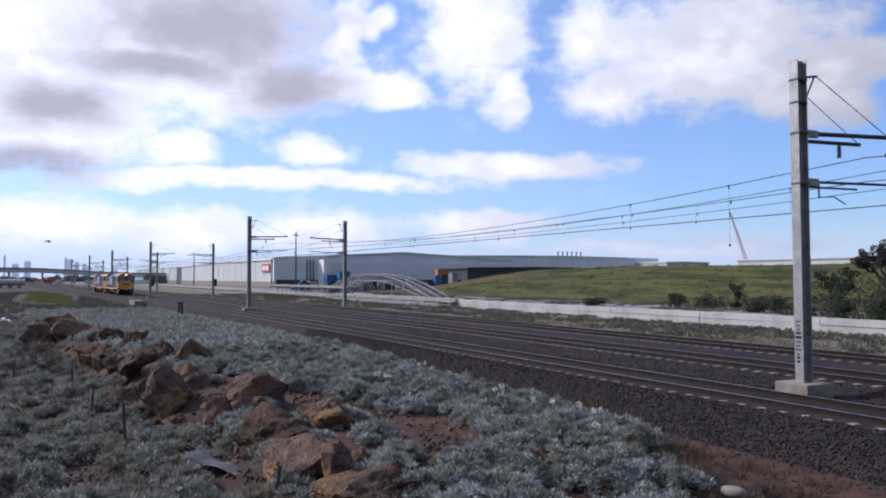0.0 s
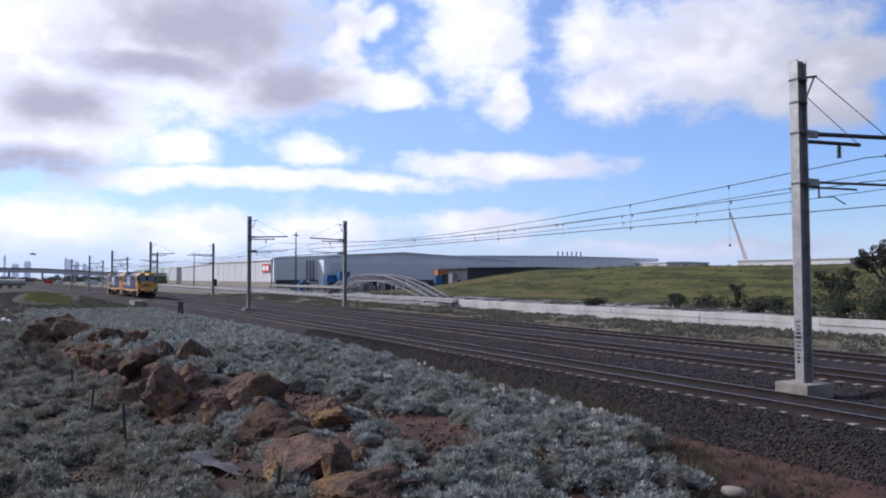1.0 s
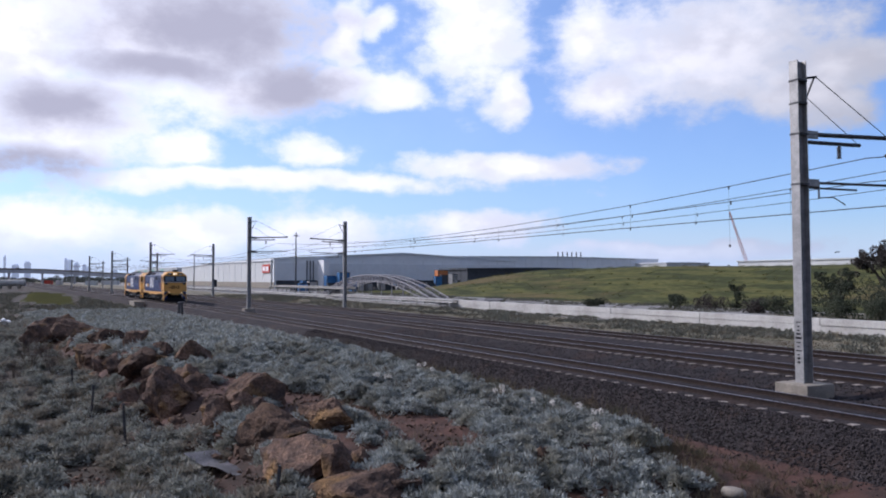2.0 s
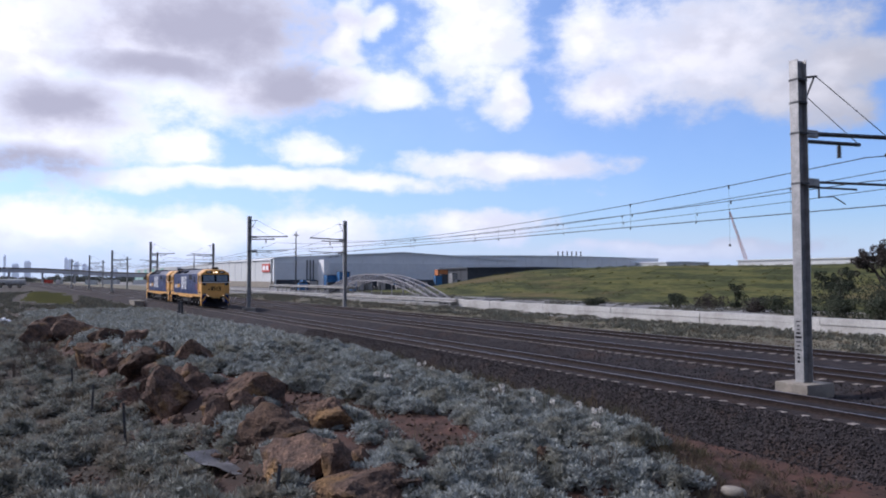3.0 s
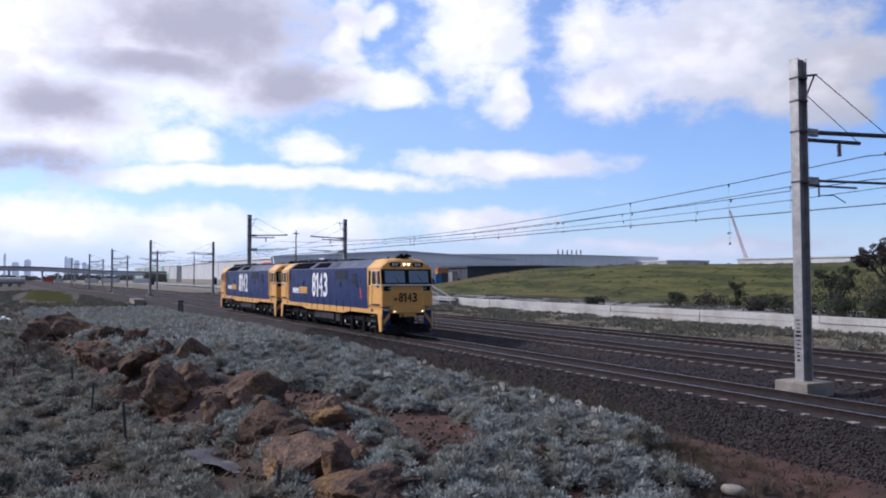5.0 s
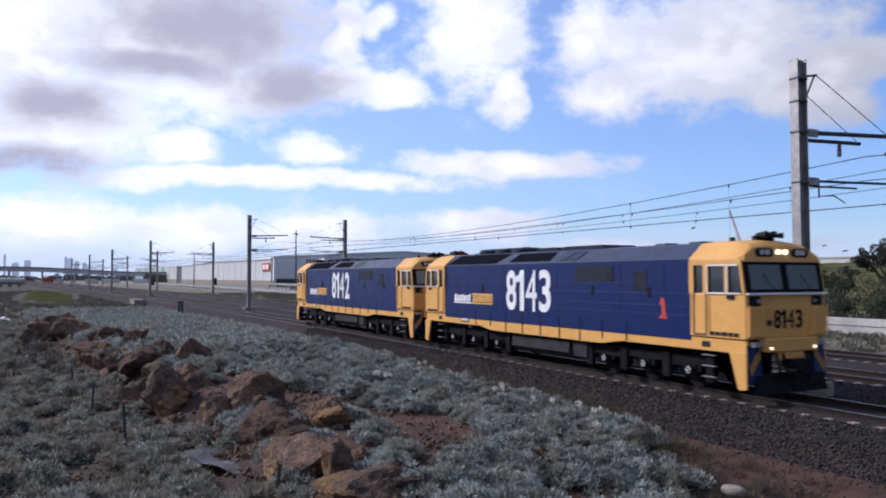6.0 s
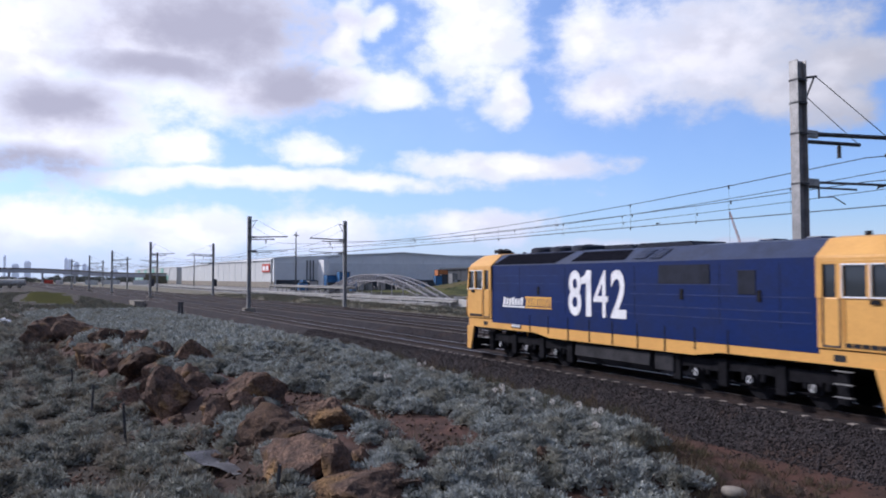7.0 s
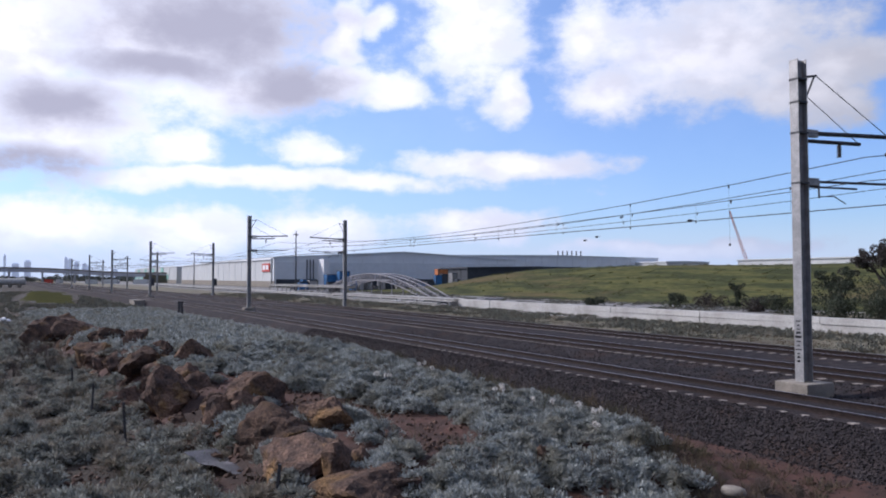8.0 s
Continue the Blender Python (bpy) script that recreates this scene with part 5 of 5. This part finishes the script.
# ---- foreground: boulders, shrubs, stakes ----
def make_boulder(x, y, w, h, seed, rz=None, sink=0.25):
    rng = random.Random(seed)
    z = ground_z(x, y)
    turned = rng.uniform(0, 360) if rz is None else rz
    bm = bmesh.new()
    bmesh.ops.create_icosphere(bm, subdivisions=4 if w > 0.9 else 3, radius=1.0)
    planes = []
    for i in range(13):
        d = Vector([rng.gauss(0, 1) for _ in range(3)]).normalized()
        planes.append((d, rng.uniform(0.42, 0.8)))
    off = Vector((seed * 7.3, 0, 0))
    for v in bm.verts:
        d = v.co.normalized()
        r = 1.0
        for n, k in planes:
            c = d.dot(n)
            if c > 0.05:
                r = min(r, k / c)
        r *= 1 + 0.13 * noise.fractal(d * 1.9 + off, 0.7, 2.0, 5) + 0.05 * noise.noise(d * 7 + off)
        r *= 1 - 0.05 * max(0.0, math.sin(9 * d.z + 3 * d.x + seed))
        v.co = Vector((d.x * r * w * 0.72, d.y * r * w * 0.60, d.z * r * h * 0.85))
    ob = part("boulder", bm, M_ROCK)
    ob.matrix_world = pose(x, y, z + h * (0.5 - sink), rng.uniform(-14, 14), rng.uniform(-14, 14), turned)
    big = "large" if w > 1.0 else "small" if w < 0.5 else "rough"
    return tagged(ob, big + " reddish-brown basalt boulder half sunk in the bank", "boulder", "boulders on the bank")


ROCKS = [(-23.3, 5.6, 1.35, 1.15), (-18.4, 5.1, 1.55, 0.8), (-20.2, 6.6, 1.15, 0.75), (-16.5, 4.85, 1.5, 0.46), (-15.4, 5.5, 0.75, 0.60), (-14.4, 5.65, 1.9, 0.44),
         (-14.3, 6.4, 0.8, 0.50), (-27.1, 3.9, 1.55, 1.15), (-28.4, 4.6, 1.05, 0.85), (-59.6, 0.9, 2.5, 1.4), (-42.2, 2.4, 1.8, 1.2), (-37.0, 3.3, 1.05, 0.85),
         (-42.0, 4.2, 1.0, 0.85), (-34.6, 4.6, 0.8, 0.85), (-23.1, 4.75, 0.7, 0.8), (-34.3, 3.8, 1.5, 0.7), (-32.5, 5.4, 1.15, 0.9), (-54.9, 2.4, 1.9, 0.9), (-47.8, 3.5, 1.35, 0.85)]
for i, (x, y, w, h) in enumerate(ROCKS):
    make_boulder(x, y, w * 1.2, h * 1.3, 100 + i, sink=0.27)
LESSER = [(-25.1, 4.7, 0.75, 0.45), (-22.7, 5.3, 0.7, 0.8), (-14.7, 9.9, 0.4, 0.6), (-15.8, 6.1, 0.5, 0.5), (-29.6, 4.0, 0.9, 0.6), (-21.2, 5.7, 0.8, 0.4)]
for i, (x, y, w, h) in enumerate(LESSER):
    make_boulder(x, y, w, h, 150 + i)
random.seed(77)
protos = [make_boulder(x, y, w, h, 200 + i) for i, (x, y, w, h) in enumerate(((-24.5, 4.6, 0.6, 0.45), (-27.9, 4.9, 0.7, 0.5), (-31.0, 3.6, 0.8, 0.6),
                                                                              (-38.0, 3.9, 0.7, 0.6), (-19.6, 5.9, 0.6, 0.4), (-48.0, 3.4, 0.8, 0.7)))]
for i in range(190):
    x = -20 - 44 * random.random() ** 1.1
    y = lerp(x, EDGE) + random.gauss(-0.5, 0.7)
    s = random.uniform(0.2, 0.8) if i % 4 else random.uniform(0.8, 1.5)
    o = copy_thing(random.choice(protos), pose(x, y, ground_z(x, y) - 0.06 * s, random.uniform(-40, 40), random.uniform(-40, 40), random.uniform(0, 360)))
    o.scale = (s, s * random.uniform(0.7, 1.1), s * random.uniform(0.7, 1.2))

flat_stone = part("flat_stone", hull([(0.26 * math.cos(a) * k, 0.2 * math.sin(a) * k, z) for a in np.linspace(0, 6.0, 14) for k, z in ((0.8, 0.0), (1.0, 0.08), (0.9, 0.15), (0.5, 0.18))]), M_CONC, smooth=True)
flat_stone.matrix_world = pose(-11.76, 12.35, ground_z(-11.76, 12.35) + 0.02, 4, 3, 20)
tagged(flat_stone, "pale flat round stone lying on the red dirt", "stone")


def make_sheet():
    x, y = -19.3, 3.95
    t = thing("metal_sheet", pose(x, y, ground_z(x, y) + 0.12, -5, 7, 30), "bent grey sheet of discarded metal among the weeds", "metal sheet")
    bm = bmesh.new()
    n = 12
    rows = []
    for i in range(n + 1):
        u = i / n * 2 - 1
        rows.append([bm.verts.new((u * 0.9, v * 1.15, 0.035 * math.sin(u * 5) + 0.05 * u * u + (0.05 if abs(v) < 0.05 else 0))) for v in (-0.42, -0.05, 0.05, 0.42)])
    fs = [bm.faces.new((rows[i][j], rows[i + 1][j], rows[i + 1][j + 1], rows[i][j + 1])) for i in range(n) for j in range(3)]
    bmesh.ops.solidify(bm, geom=fs, thickness=0.02)
    part("sheet", bm, M_TRUSS, t)


make_sheet()


def make_stake(x, y, h, lean):
    t = thing("fence_stake", pose(x, y, ground_z(x, y), lean, -lean * 0.5, 30), "dark rusted steel fence stake standing in the weeds", "stake", "old fence stakes")
    bm = bmesh.new()
    for a in (90, 210, 330):
        dx, dy = math.cos(radians(a)), math.sin(radians(a))
        rod(bm, (dx * 0.02, dy * 0.02, -0.3), (dx * 0.02, dy * 0.02, h), 0.02, 5)
    part("picket", bm, M_DARKSTEEL, t)
    for z in (0.55, 0.8):
        part("wire_tie", rod(bmesh.new(), (-0.05, 0, h * z), (0.05, 0, h * z), 0.01, 5), M_DARKSTEEL, t)


for x, y, h, lean in ((-36.7, 1.3, 0.85, 2), (-29.1, 1.62, 1.1, -2), (-23.9, 2.2, 1.1, 3), (-15.6, 4.22, 0.62, -4)):
    make_stake(x, y, h, lean)


# ---- silver shrubs: uncounted clumps on the bank, lower weeds before it ----
BARE = [(-18.6, 8.6, 2.7, 1.15), (-16.3, 8.5, 1.1, 0.6), (-21.4, 8.3, 1.6, 0.5), (-23.4, 7.4, 2.0, 0.7), (-15.2, 6.9, 0.7, 0.5), (-19.6, 1.0, 1.5, 0.8), (-24.5, 5.6, 1.2, 0.7)]


def shrub_limit(x):
    return min(yc(x) - 3.1, 11.4 + 0.52 * (-11.4 - x)) if x < -11.4 else 11.2


def scatter_shrubs():
    """Rounded shrubs built as domes of small drooping rosettes, with dark gaps between them."""
    rng = random.Random(9)
    jobs = {"near": ([], []), "far": ([], []), "low": ([], [])}

    def bare(x, y):
        return any(((x - bx_) / rx) ** 2 + ((y - by) / ry) ** 2 < rng.uniform(0.75, 1.2) for bx_, by, rx, ry in BARE)

    def mound(x, y, size, height, sprays, job, spread):
        z = ground_z(x, y) - 0.05
        lean = rng.uniform(0, 6.28)
        for _ in range(sprays):
            a, u = rng.uniform(0, 6.28), math.sqrt(rng.random())
            stretch = 1 + 0.35 * math.cos(a - lean)
            lump = 1 + 0.45 * noise.noise(Vector((x * 3 + 2 * math.cos(a) * u, y * 3 + 2 * math.sin(a) * u, 8)))
            px, py = x + size * stretch * u * math.cos(a), y + size * stretch * u * math.sin(a)
            top = z + height * lump * math.sqrt(max(0.0, 1 - u * u)) + 0.03
            c, r = jobs[job]
            c.append((px, py, max(top, ground_z(px, py)) - 0.02))
            r.append(spread * rng.uniform(0.7, 1.35))

    for _ in range(960):
        x = -8 - 29 * rng.random()
        top, e = shrub_limit(x), lerp(x, EDGE)
        y = rng.uniform(e - 0.3, 15.1)
        if y > top - 0.15 or bare(x, y) or (y < e + 2.0 and noise.noise(Vector((x * 0.5, y * 0.5, 5))) < 0.08):
            continue
        s = rng.uniform(0.24, 0.62)
        mound(x, y, s, s * rng.uniform(0.6, 1.0) * min(1.0, (top - y) / 0.7 + 0.4), int(22 + 95 * s * s), "near", 0.055)
    for _ in range(1500):
        x = -36 - 70 * rng.random()
        e = lerp(x, EDGE)
        y = rng.uniform(e - 0.4, 15.1)
        if y > shrub_limit(x) - 0.2 or (y < e + 1.6 and noise.noise(Vector((x * 0.5, y * 0.5, 5))) < -0.05):
            continue
        s = rng.uniform(0.4, 0.85)
        mound(x, y, s, s * rng.uniform(0.4, 0.7), 16, "far", 0.10)
    for _ in range(1250):
        x = -12 - 80 * rng.random() ** 1.5
        e = lerp(x, EDGE)
        y = e - 0.2 - rng.random() * (6 + 0.25 * abs(x + 13))
        if noise.noise(Vector((x * 0.4, y * 0.4, 9))) < -0.30 or math.hypot(x, y) < 11 or bare(x, y):
            continue
        if y > e - 1.6 and rng.random() < 0.55:
            continue
        s = rng.uniform(0.2, 0.5) * (1 + 0.012 * abs(x + 13))
        mound(x, y, s, s * rng.uniform(0.5, 0.95), int(18 + 40 * s), "low", 0.06)
    kinds = (("near", "silver_shrub", 28, 0.115, 0.0155, M_SHRUB, "low feathery silver-green shrubs covering the bank"),
             ("far", "silver_shrub", 14, 0.20, 0.036, M_SHRUB, "low silver-green shrubs along the far bank"),
             ("low", "weed_cover", 17, 0.14, 0.019, M_LOWWEED, "rounded grey-green weeds on the lower ground"))
    for i, (job, name, count, ln, wd, mtl, label) in enumerate(kinds):
        c, r = jobs[job]
        v, f = leaf_cloud(c, r, count, ln, wd, 0.7, 60 + i, 0.25)
        tagged(np_mesh(name, v, f, mtl), label, "shrubs", kind="stuff")
    # dry stalks between them
    allc = jobs["near"][0] + jobs["low"][0]
    spots = [allc[i] for i in rng.sample(range(len(allc)), 420)]
    for _ in range(260):
        x = -13 - 46 * rng.random()
        y = shrub_limit(x) - 0.5 + 0.9 * rng.random()
        spots.append((x, y, ground_z(x, y) + 0.15))
    v, f = leaf_cloud(spots, [0.14] * len(spots), 18, 0.40, 0.006, 1.2, 91, -0.8)
    tagged(np_mesh("dry_stalks", v, f, M_DRYLEAF), "thin dry brown stalks among the shrubs", "dry grass", kind="stuff")


scatter_shrubs()


def scatter_verge():
    """Dry grass and low weeds between the far track and the barrier, and tufts on the bed's foot."""
    rng = random.Random(19)
    c, r, g, gr = [], [], [], []
    for _ in range(5200):
        x = -12 - 190 * rng.random() ** 1.3
        y = rng.uniform(34.6 + min(0, yc(x) - 18.05), 50.4)
        patch = noise.noise(Vector((x * 0.13, y * 0.3, 2)))
        if patch + (y - 44) * 0.03 > -0.1:
            c.append((x, y, ground_z(x, y) - 0.03))
            r.append(rng.uniform(0.2, 0.5) * (1 + 0.5 * max(patch, 0)))
        elif rng.random() < 0.7:
            g.append((x, y, ground_z(x, y) - 0.03))
            gr.append(rng.uniform(0.15, 0.35))
    for _ in range(1000):
        x = -9 - 22 * rng.random()
        y = rng.uniform(max(10.8, shrub_limit(x) - 0.4), yc(x) - 3.6)
        if rng.random() < 0.6:
            g.append((x, y, ground_z(x, y) - 0.03))
            gr.append(rng.uniform(0.05, 0.13))
    for _ in range(2600):
        x, y = -70 - 160 * rng.random(), rng.uniform(66, 86)
        if noise.noise(Vector((x * 0.1, y * 0.2, 7))) > 0:
            c.append((x, y, ground_z(x, y) - 0.03))
            r.append(rng.uniform(0.25, 0.6))
    v, f = leaf_cloud(c, [q * 0.75 for q in r], 32, 0.2, 0.035, 0.6, 71, 0.1)
    tagged(np_mesh("verge_weeds", v, f, M_WEED), "grey-green weeds on the verge beyond the tracks", "weeds", kind="stuff")
    v, f = leaf_cloud(g, gr, 26, 0.2, 0.007, 0.7, 72, -0.2)
    rough, rr = [], []
    for _ in range(2000):
        x = -95 - 190 * rng.random()
        y = yc(x) - 5 - 45 * rng.random() ** 1.5
        if ((x + 215) / 80) ** 2 + ((y - 1.5) / 7) ** 2 < 1:
            continue
        rough.append((x, y, ground_z(x, y) - 0.05))
        rr.append(rng.uniform(0.3, 0.8))
    w, q = leaf_cloud(rough, rr, 36, 0.35, 0.06, 0.5, 75, 0.1)
    tagged(np_mesh("rough_grass", w, q, M_WEED), "rough dull grass beside the far line", "grass", kind="stuff")
    tagged(np_mesh("dry_grass", v, f, M_DRYLEAF), "tufts of dry brown grass beside the tracks", "dry grass", kind="stuff")


scatter_verge()


def scatter_hill():
    """Tussocks on the green slope."""
    rng = random.Random(29)
    c, r = [], []
    for _ in range(420):
        x, y = -30 - 215 * rng.random(), 86 + 40 * rng.random()
        if ground_z(x, y) > 0.0:
            c.append((x, y, ground_z(x, y) - 0.05))
            r.append(rng.uniform(0.15, 0.45))
    v, f = leaf_cloud(c, [q * 1.5 for q in r], 22, 0.3, 0.05, 0.15, 73, 0.0)
    tagged(np_mesh("hill_tussocks", v, f, M_TUSSOCK), "yellow-green grass tussocks on the hillside", "grass", kind="stuff")


M_TUSSOCK = leaf_mat("tussock_leaf", (0.100, 0.104, 0.042), (0.076, 0.080, 0.034), (0.112, 0.098, 0.046))
scatter_hill()


def make_thistle(x, y, h, heads, seed):
    rng = random.Random(seed)
    z = ground_z(x, y)
    t = thing("seeding_thistle", pose(x, y, z), "dry thistle stalk with white fluffy seed heads", "thistle", "seeding thistles")
    for i in range(heads):
        tip = Vector((rng.uniform(-0.22, 0.22), rng.uniform(-0.22, 0.22), h * rng.uniform(0.85, 1.05)))
        bm = bmesh.new()
        limb(bm, (0, 0, -0.05), tip, 0.01, 0.005, rng, 0.03, 3, 4)
        st = part("stem", bm, M_TWIG, t)
        v, f = leaf_cloud([tip], [0.05], 70, 0.05, 0.012, 1.0, seed + i, 0.0, 1.0)
        np_mesh("seed_head", v, f, M_HEAD, t, "white fluffy seed head")


for i, (x, y, h, n) in enumerate(((-32.0, 11.5, 0.55, 1), (-24.6, 10.0, 0.5, 2), (-24.4, 10.3, 0.55, 2), (-26.7, 12.5, 0.55, 2), (-25.4, 12.3, 0.6, 1), (-22.8, 12.1, 0.55, 1),
                                  (-18.7, 11.0, 0.9, 1), (-20.6, 12.3, 0.55, 3), (-18.9, 12.5, 0.6, 1), (-18.2, 12.6, 0.62, 1), (-17.7, 12.7, 0.65, 1),
                                  (-16.2, 12.4, 0.6, 2), (-15.8, 12.1, 0.35, 2))):
    make_thistle(x, y, h, n, 300 + i * 5)


def make_dead_bush(x, y, h, seed):
    rng = random.Random(seed)
    t = thing("dead_bush", pose(x, y, ground_z(x, y)), "bare brown twiggy bush without leaves", "bush", "bare bushes")
    for i in range(12):
        a = rng.uniform(0, 6.28)
        tip = Vector((math.cos(a) * h * 0.5 * rng.random(), math.sin(a) * h * 0.5 * rng.random(), h * rng.uniform(0.6, 1)))
        bm = bmesh.new()
        limb(bm, (0, 0, -0.05), tip, 0.016, 0.006, rng, 0.05, 4, 4)
        for _ in range(4):
            b = tip * rng.uniform(0.4, 0.9)
            limb(bm, b, b + Vector((rng.uniform(-0.3, 0.3), rng.uniform(-0.3, 0.3), rng.uniform(0.05, 0.35))) * h, 0.008, 0.003, rng, 0.02, 2, 3)
        part("branch", bm, M_TWIG, t)


for i, (x, y, h) in enumerate(((-42, 0.6, 1.4), (-44, -0.3, 1.5), (-39, -0.9, 1.3), (-47, 0.4, 1.5), (-36, -1.4, 1.0), (-18.7, 11.0, 0.7), (-28.5, 12.6, 0.6), (-11.5, 12.9, 0.35), (-10.9, 13.2, 0.35), (-52, -0.5, 1.4))):
    make_dead_bush(x, y, h, 500 + i)


# ---- loose stones: ballast on the near shoulder and between the tracks, rubble on the bank ----
def stones(name, x, y, z, s, material, label, category, seed):
    rng = np.random.default_rng(seed)
    n = len(x)
    octa = np.array([(1, 0, 0), (-1, 0, 0), (0, 1, 0), (0, -1, 0), (0, 0, 1), (0, 0, -1)], float)
    jit = octa[None] + rng.normal(size=(n, 6, 3)) * 0.28
    ang = rng.uniform(0, 6.28, n)
    ca, sa = np.cos(ang)[:, None], np.sin(ang)[:, None]
    jx, jy = jit[:, :, 0] * ca - jit[:, :, 1] * sa, jit[:, :, 0] * sa + jit[:, :, 1] * ca
    v = np.stack([jx, jy, jit[:, :, 2]], 2) * s[:, None, None] + np.stack([x, y, z + s * 0.4], 1)[:, None, :]
    tri = np.array([(0, 2, 4), (2, 1, 4), (1, 3, 4), (3, 0, 4), (2, 0, 5), (1, 2, 5), (3, 1, 5), (0, 3, 5)])
    f = (tri[None] + (np.arange(n) * 6)[:, None, None]).reshape(-1, 3)
    tagged(np_mesh(name, v.reshape(-1, 3), f, material), label, category, kind="stuff")


def scatter_stones():
    rng = np.random.default_rng(3)
    n = 40000
    x = -7 - 45 * rng.random(n) ** 1.4
    o = np.where(rng.random(n) < 0.72, rng.uniform(-2.8, -1.28, n), rng.uniform(1.28, 5.2, n))
    y = np.array([yc(v) for v in x]) + o
    z = np.interp(o, [p[0] for p in BED], [p[1] for p in BED])
    stones("ballast_stones", x, y, z, rng.uniform(0.014, 0.038, n), M_STONE, "loose angular dark ballast stones", "ballast", 4)
    n = 2200
    x = -8 - 30 * rng.random(n)
    y = np.array([yc(v) for v in x]) - 2.6 - 1.9 * rng.random(n) ** 3
    z = np.array([ground_z(a, b) for a, b in zip(x, y)])
    stones("spilt_stones", x, y, z, rng.uniform(0.012, 0.034, n), M_STONE, "ballast stones spilt over the red dirt", "ballast", 5)
    n = 7000
    x = -12 - 48 * rng.random(n) ** 1.3
    e = np.interp(x, [p[0] for p in EDGE], [p[1] for p in EDGE])
    y = e + rng.normal(-0.3, 0.85, n)
    k = n // 4
    pick = rng.integers(0, len(BARE), k)
    for i in range(k):
        bx_, by, rx, ry = BARE[pick[i]]
        x[i], y[i] = bx_ + rng.normal(0, 0.55) * rx, by + rng.normal(0, 0.55) * ry
    z = np.array([ground_z(a, b) for a, b in zip(x, y)])
    stones("rubble", x, y, z, 0.012 + 0.06 * rng.random(n) ** 3, M_RUBBLE, "loose brown rubble and clods on the bank", "rubble", 6)


scatter_stones()


# ---- birds ----
def make_bird():
    t = thing("bird", pose(0, 0, 0), "small dark bird flying across the sky", "bird", "flying birds")
    bm = hull([(0.16, 0, 0.0), (0.1, 0.03, 0.02), (0.1, -0.03, 0.02), (0.0, 0.045, 0.0), (0.0, -0.045, 0.0), (0.0, 0, 0.05), (0.0, 0, -0.045), (-0.14, 0.02, 0.0), (-0.14, -0.02, 0.0), (-0.24, 0.04, 0.01), (-0.24, -0.04, 0.01)])
    part("body", bm, M_BIRD, t)
    wings = []
    for s in (-1, 1):
        w = bmesh.new()
        f = w.faces.new([w.verts.new(p) for p in ((0.06, 0, 0), (0.07, s * 0.16, 0.0), (0.0, s * 0.34, 0.0), (-0.05, s * 0.16, 0), (-0.07, 0, 0))])
        bmesh.ops.solidify(w, geom=[f], thickness=0.012)
        wings.append((part("wing", w, M_BIRD, t, at=pose(0, s * 0.03, 0.02)), s))
    return t, wings


BIRDS = [make_bird() for _ in range(5)]


# ---- what moves ----
def loco_pose(t, back):
    x = LOCO_X + LOCO_V * (t - LOCO_T) - back - 0.08 * max(0.0, 1 - abs(t - 6.0)) + 0.10 * smooth(7.0, 7.5, t)
    return Matrix.Translation(on_line(x, 0.0, 0.0)) @ pose(0, 0, 0, 0, 0, turn(x))


def motions():
    times = [i * 0.5 for i in range(17)]
    walk(lead, [(t, loco_pose(t, 0.0)) for t in times])
    walk(rear, [(t, loco_pose(t, PITCH)) for t in times])
    for w, x in WHEELS:
        walk(w, [(i / 30, pose(x, 0, WHEEL_R, 0, math.degrees(LOCO_V * i / 30 / WHEEL_R), 0)) for i in range(241)])
    # birds: where each is at one time, and its way per second
    flights = (((-50.11, 0.39, 5.29), 0.0, (-0.4, -0.75, -0.75)), ((-28.85, 31.46, 6.58), 7.7, (-4.3, -8.47, -1.7)),
               ((-42.83, 37.13, 5.83), 7.6, (-3.8, -7.62, 0.5)), ((-47.18, 39.6, 5.94), 7.6, (-4.0, -8.0, 0.22)),
               ((-42.14, 49.64, 5.86), 3.5, (-1.2, -2.4, 0.42)))
    for (bird, wings), (at, t0, way) in zip(BIRDS, flights):
        yaw = math.degrees(math.atan2(way[1], way[0]))
        rows = []
        for t in (0.0, 2.0, 4.0, 6.0, 8.0):
            p = [at[i] + way[i] * (t - t0) for i in range(3)]
            rows.append((t, pose(p[0], p[1], max(p[2], 2.5), 0, 0, yaw)))
        walk(bird, rows)
        for w, s in wings:
            walk(w, [(i * 0.1, pose(0, s * 0.03, 0.02, s * (38 if i % 2 else -22), 0, 0)) for i in range(81)])


motions()
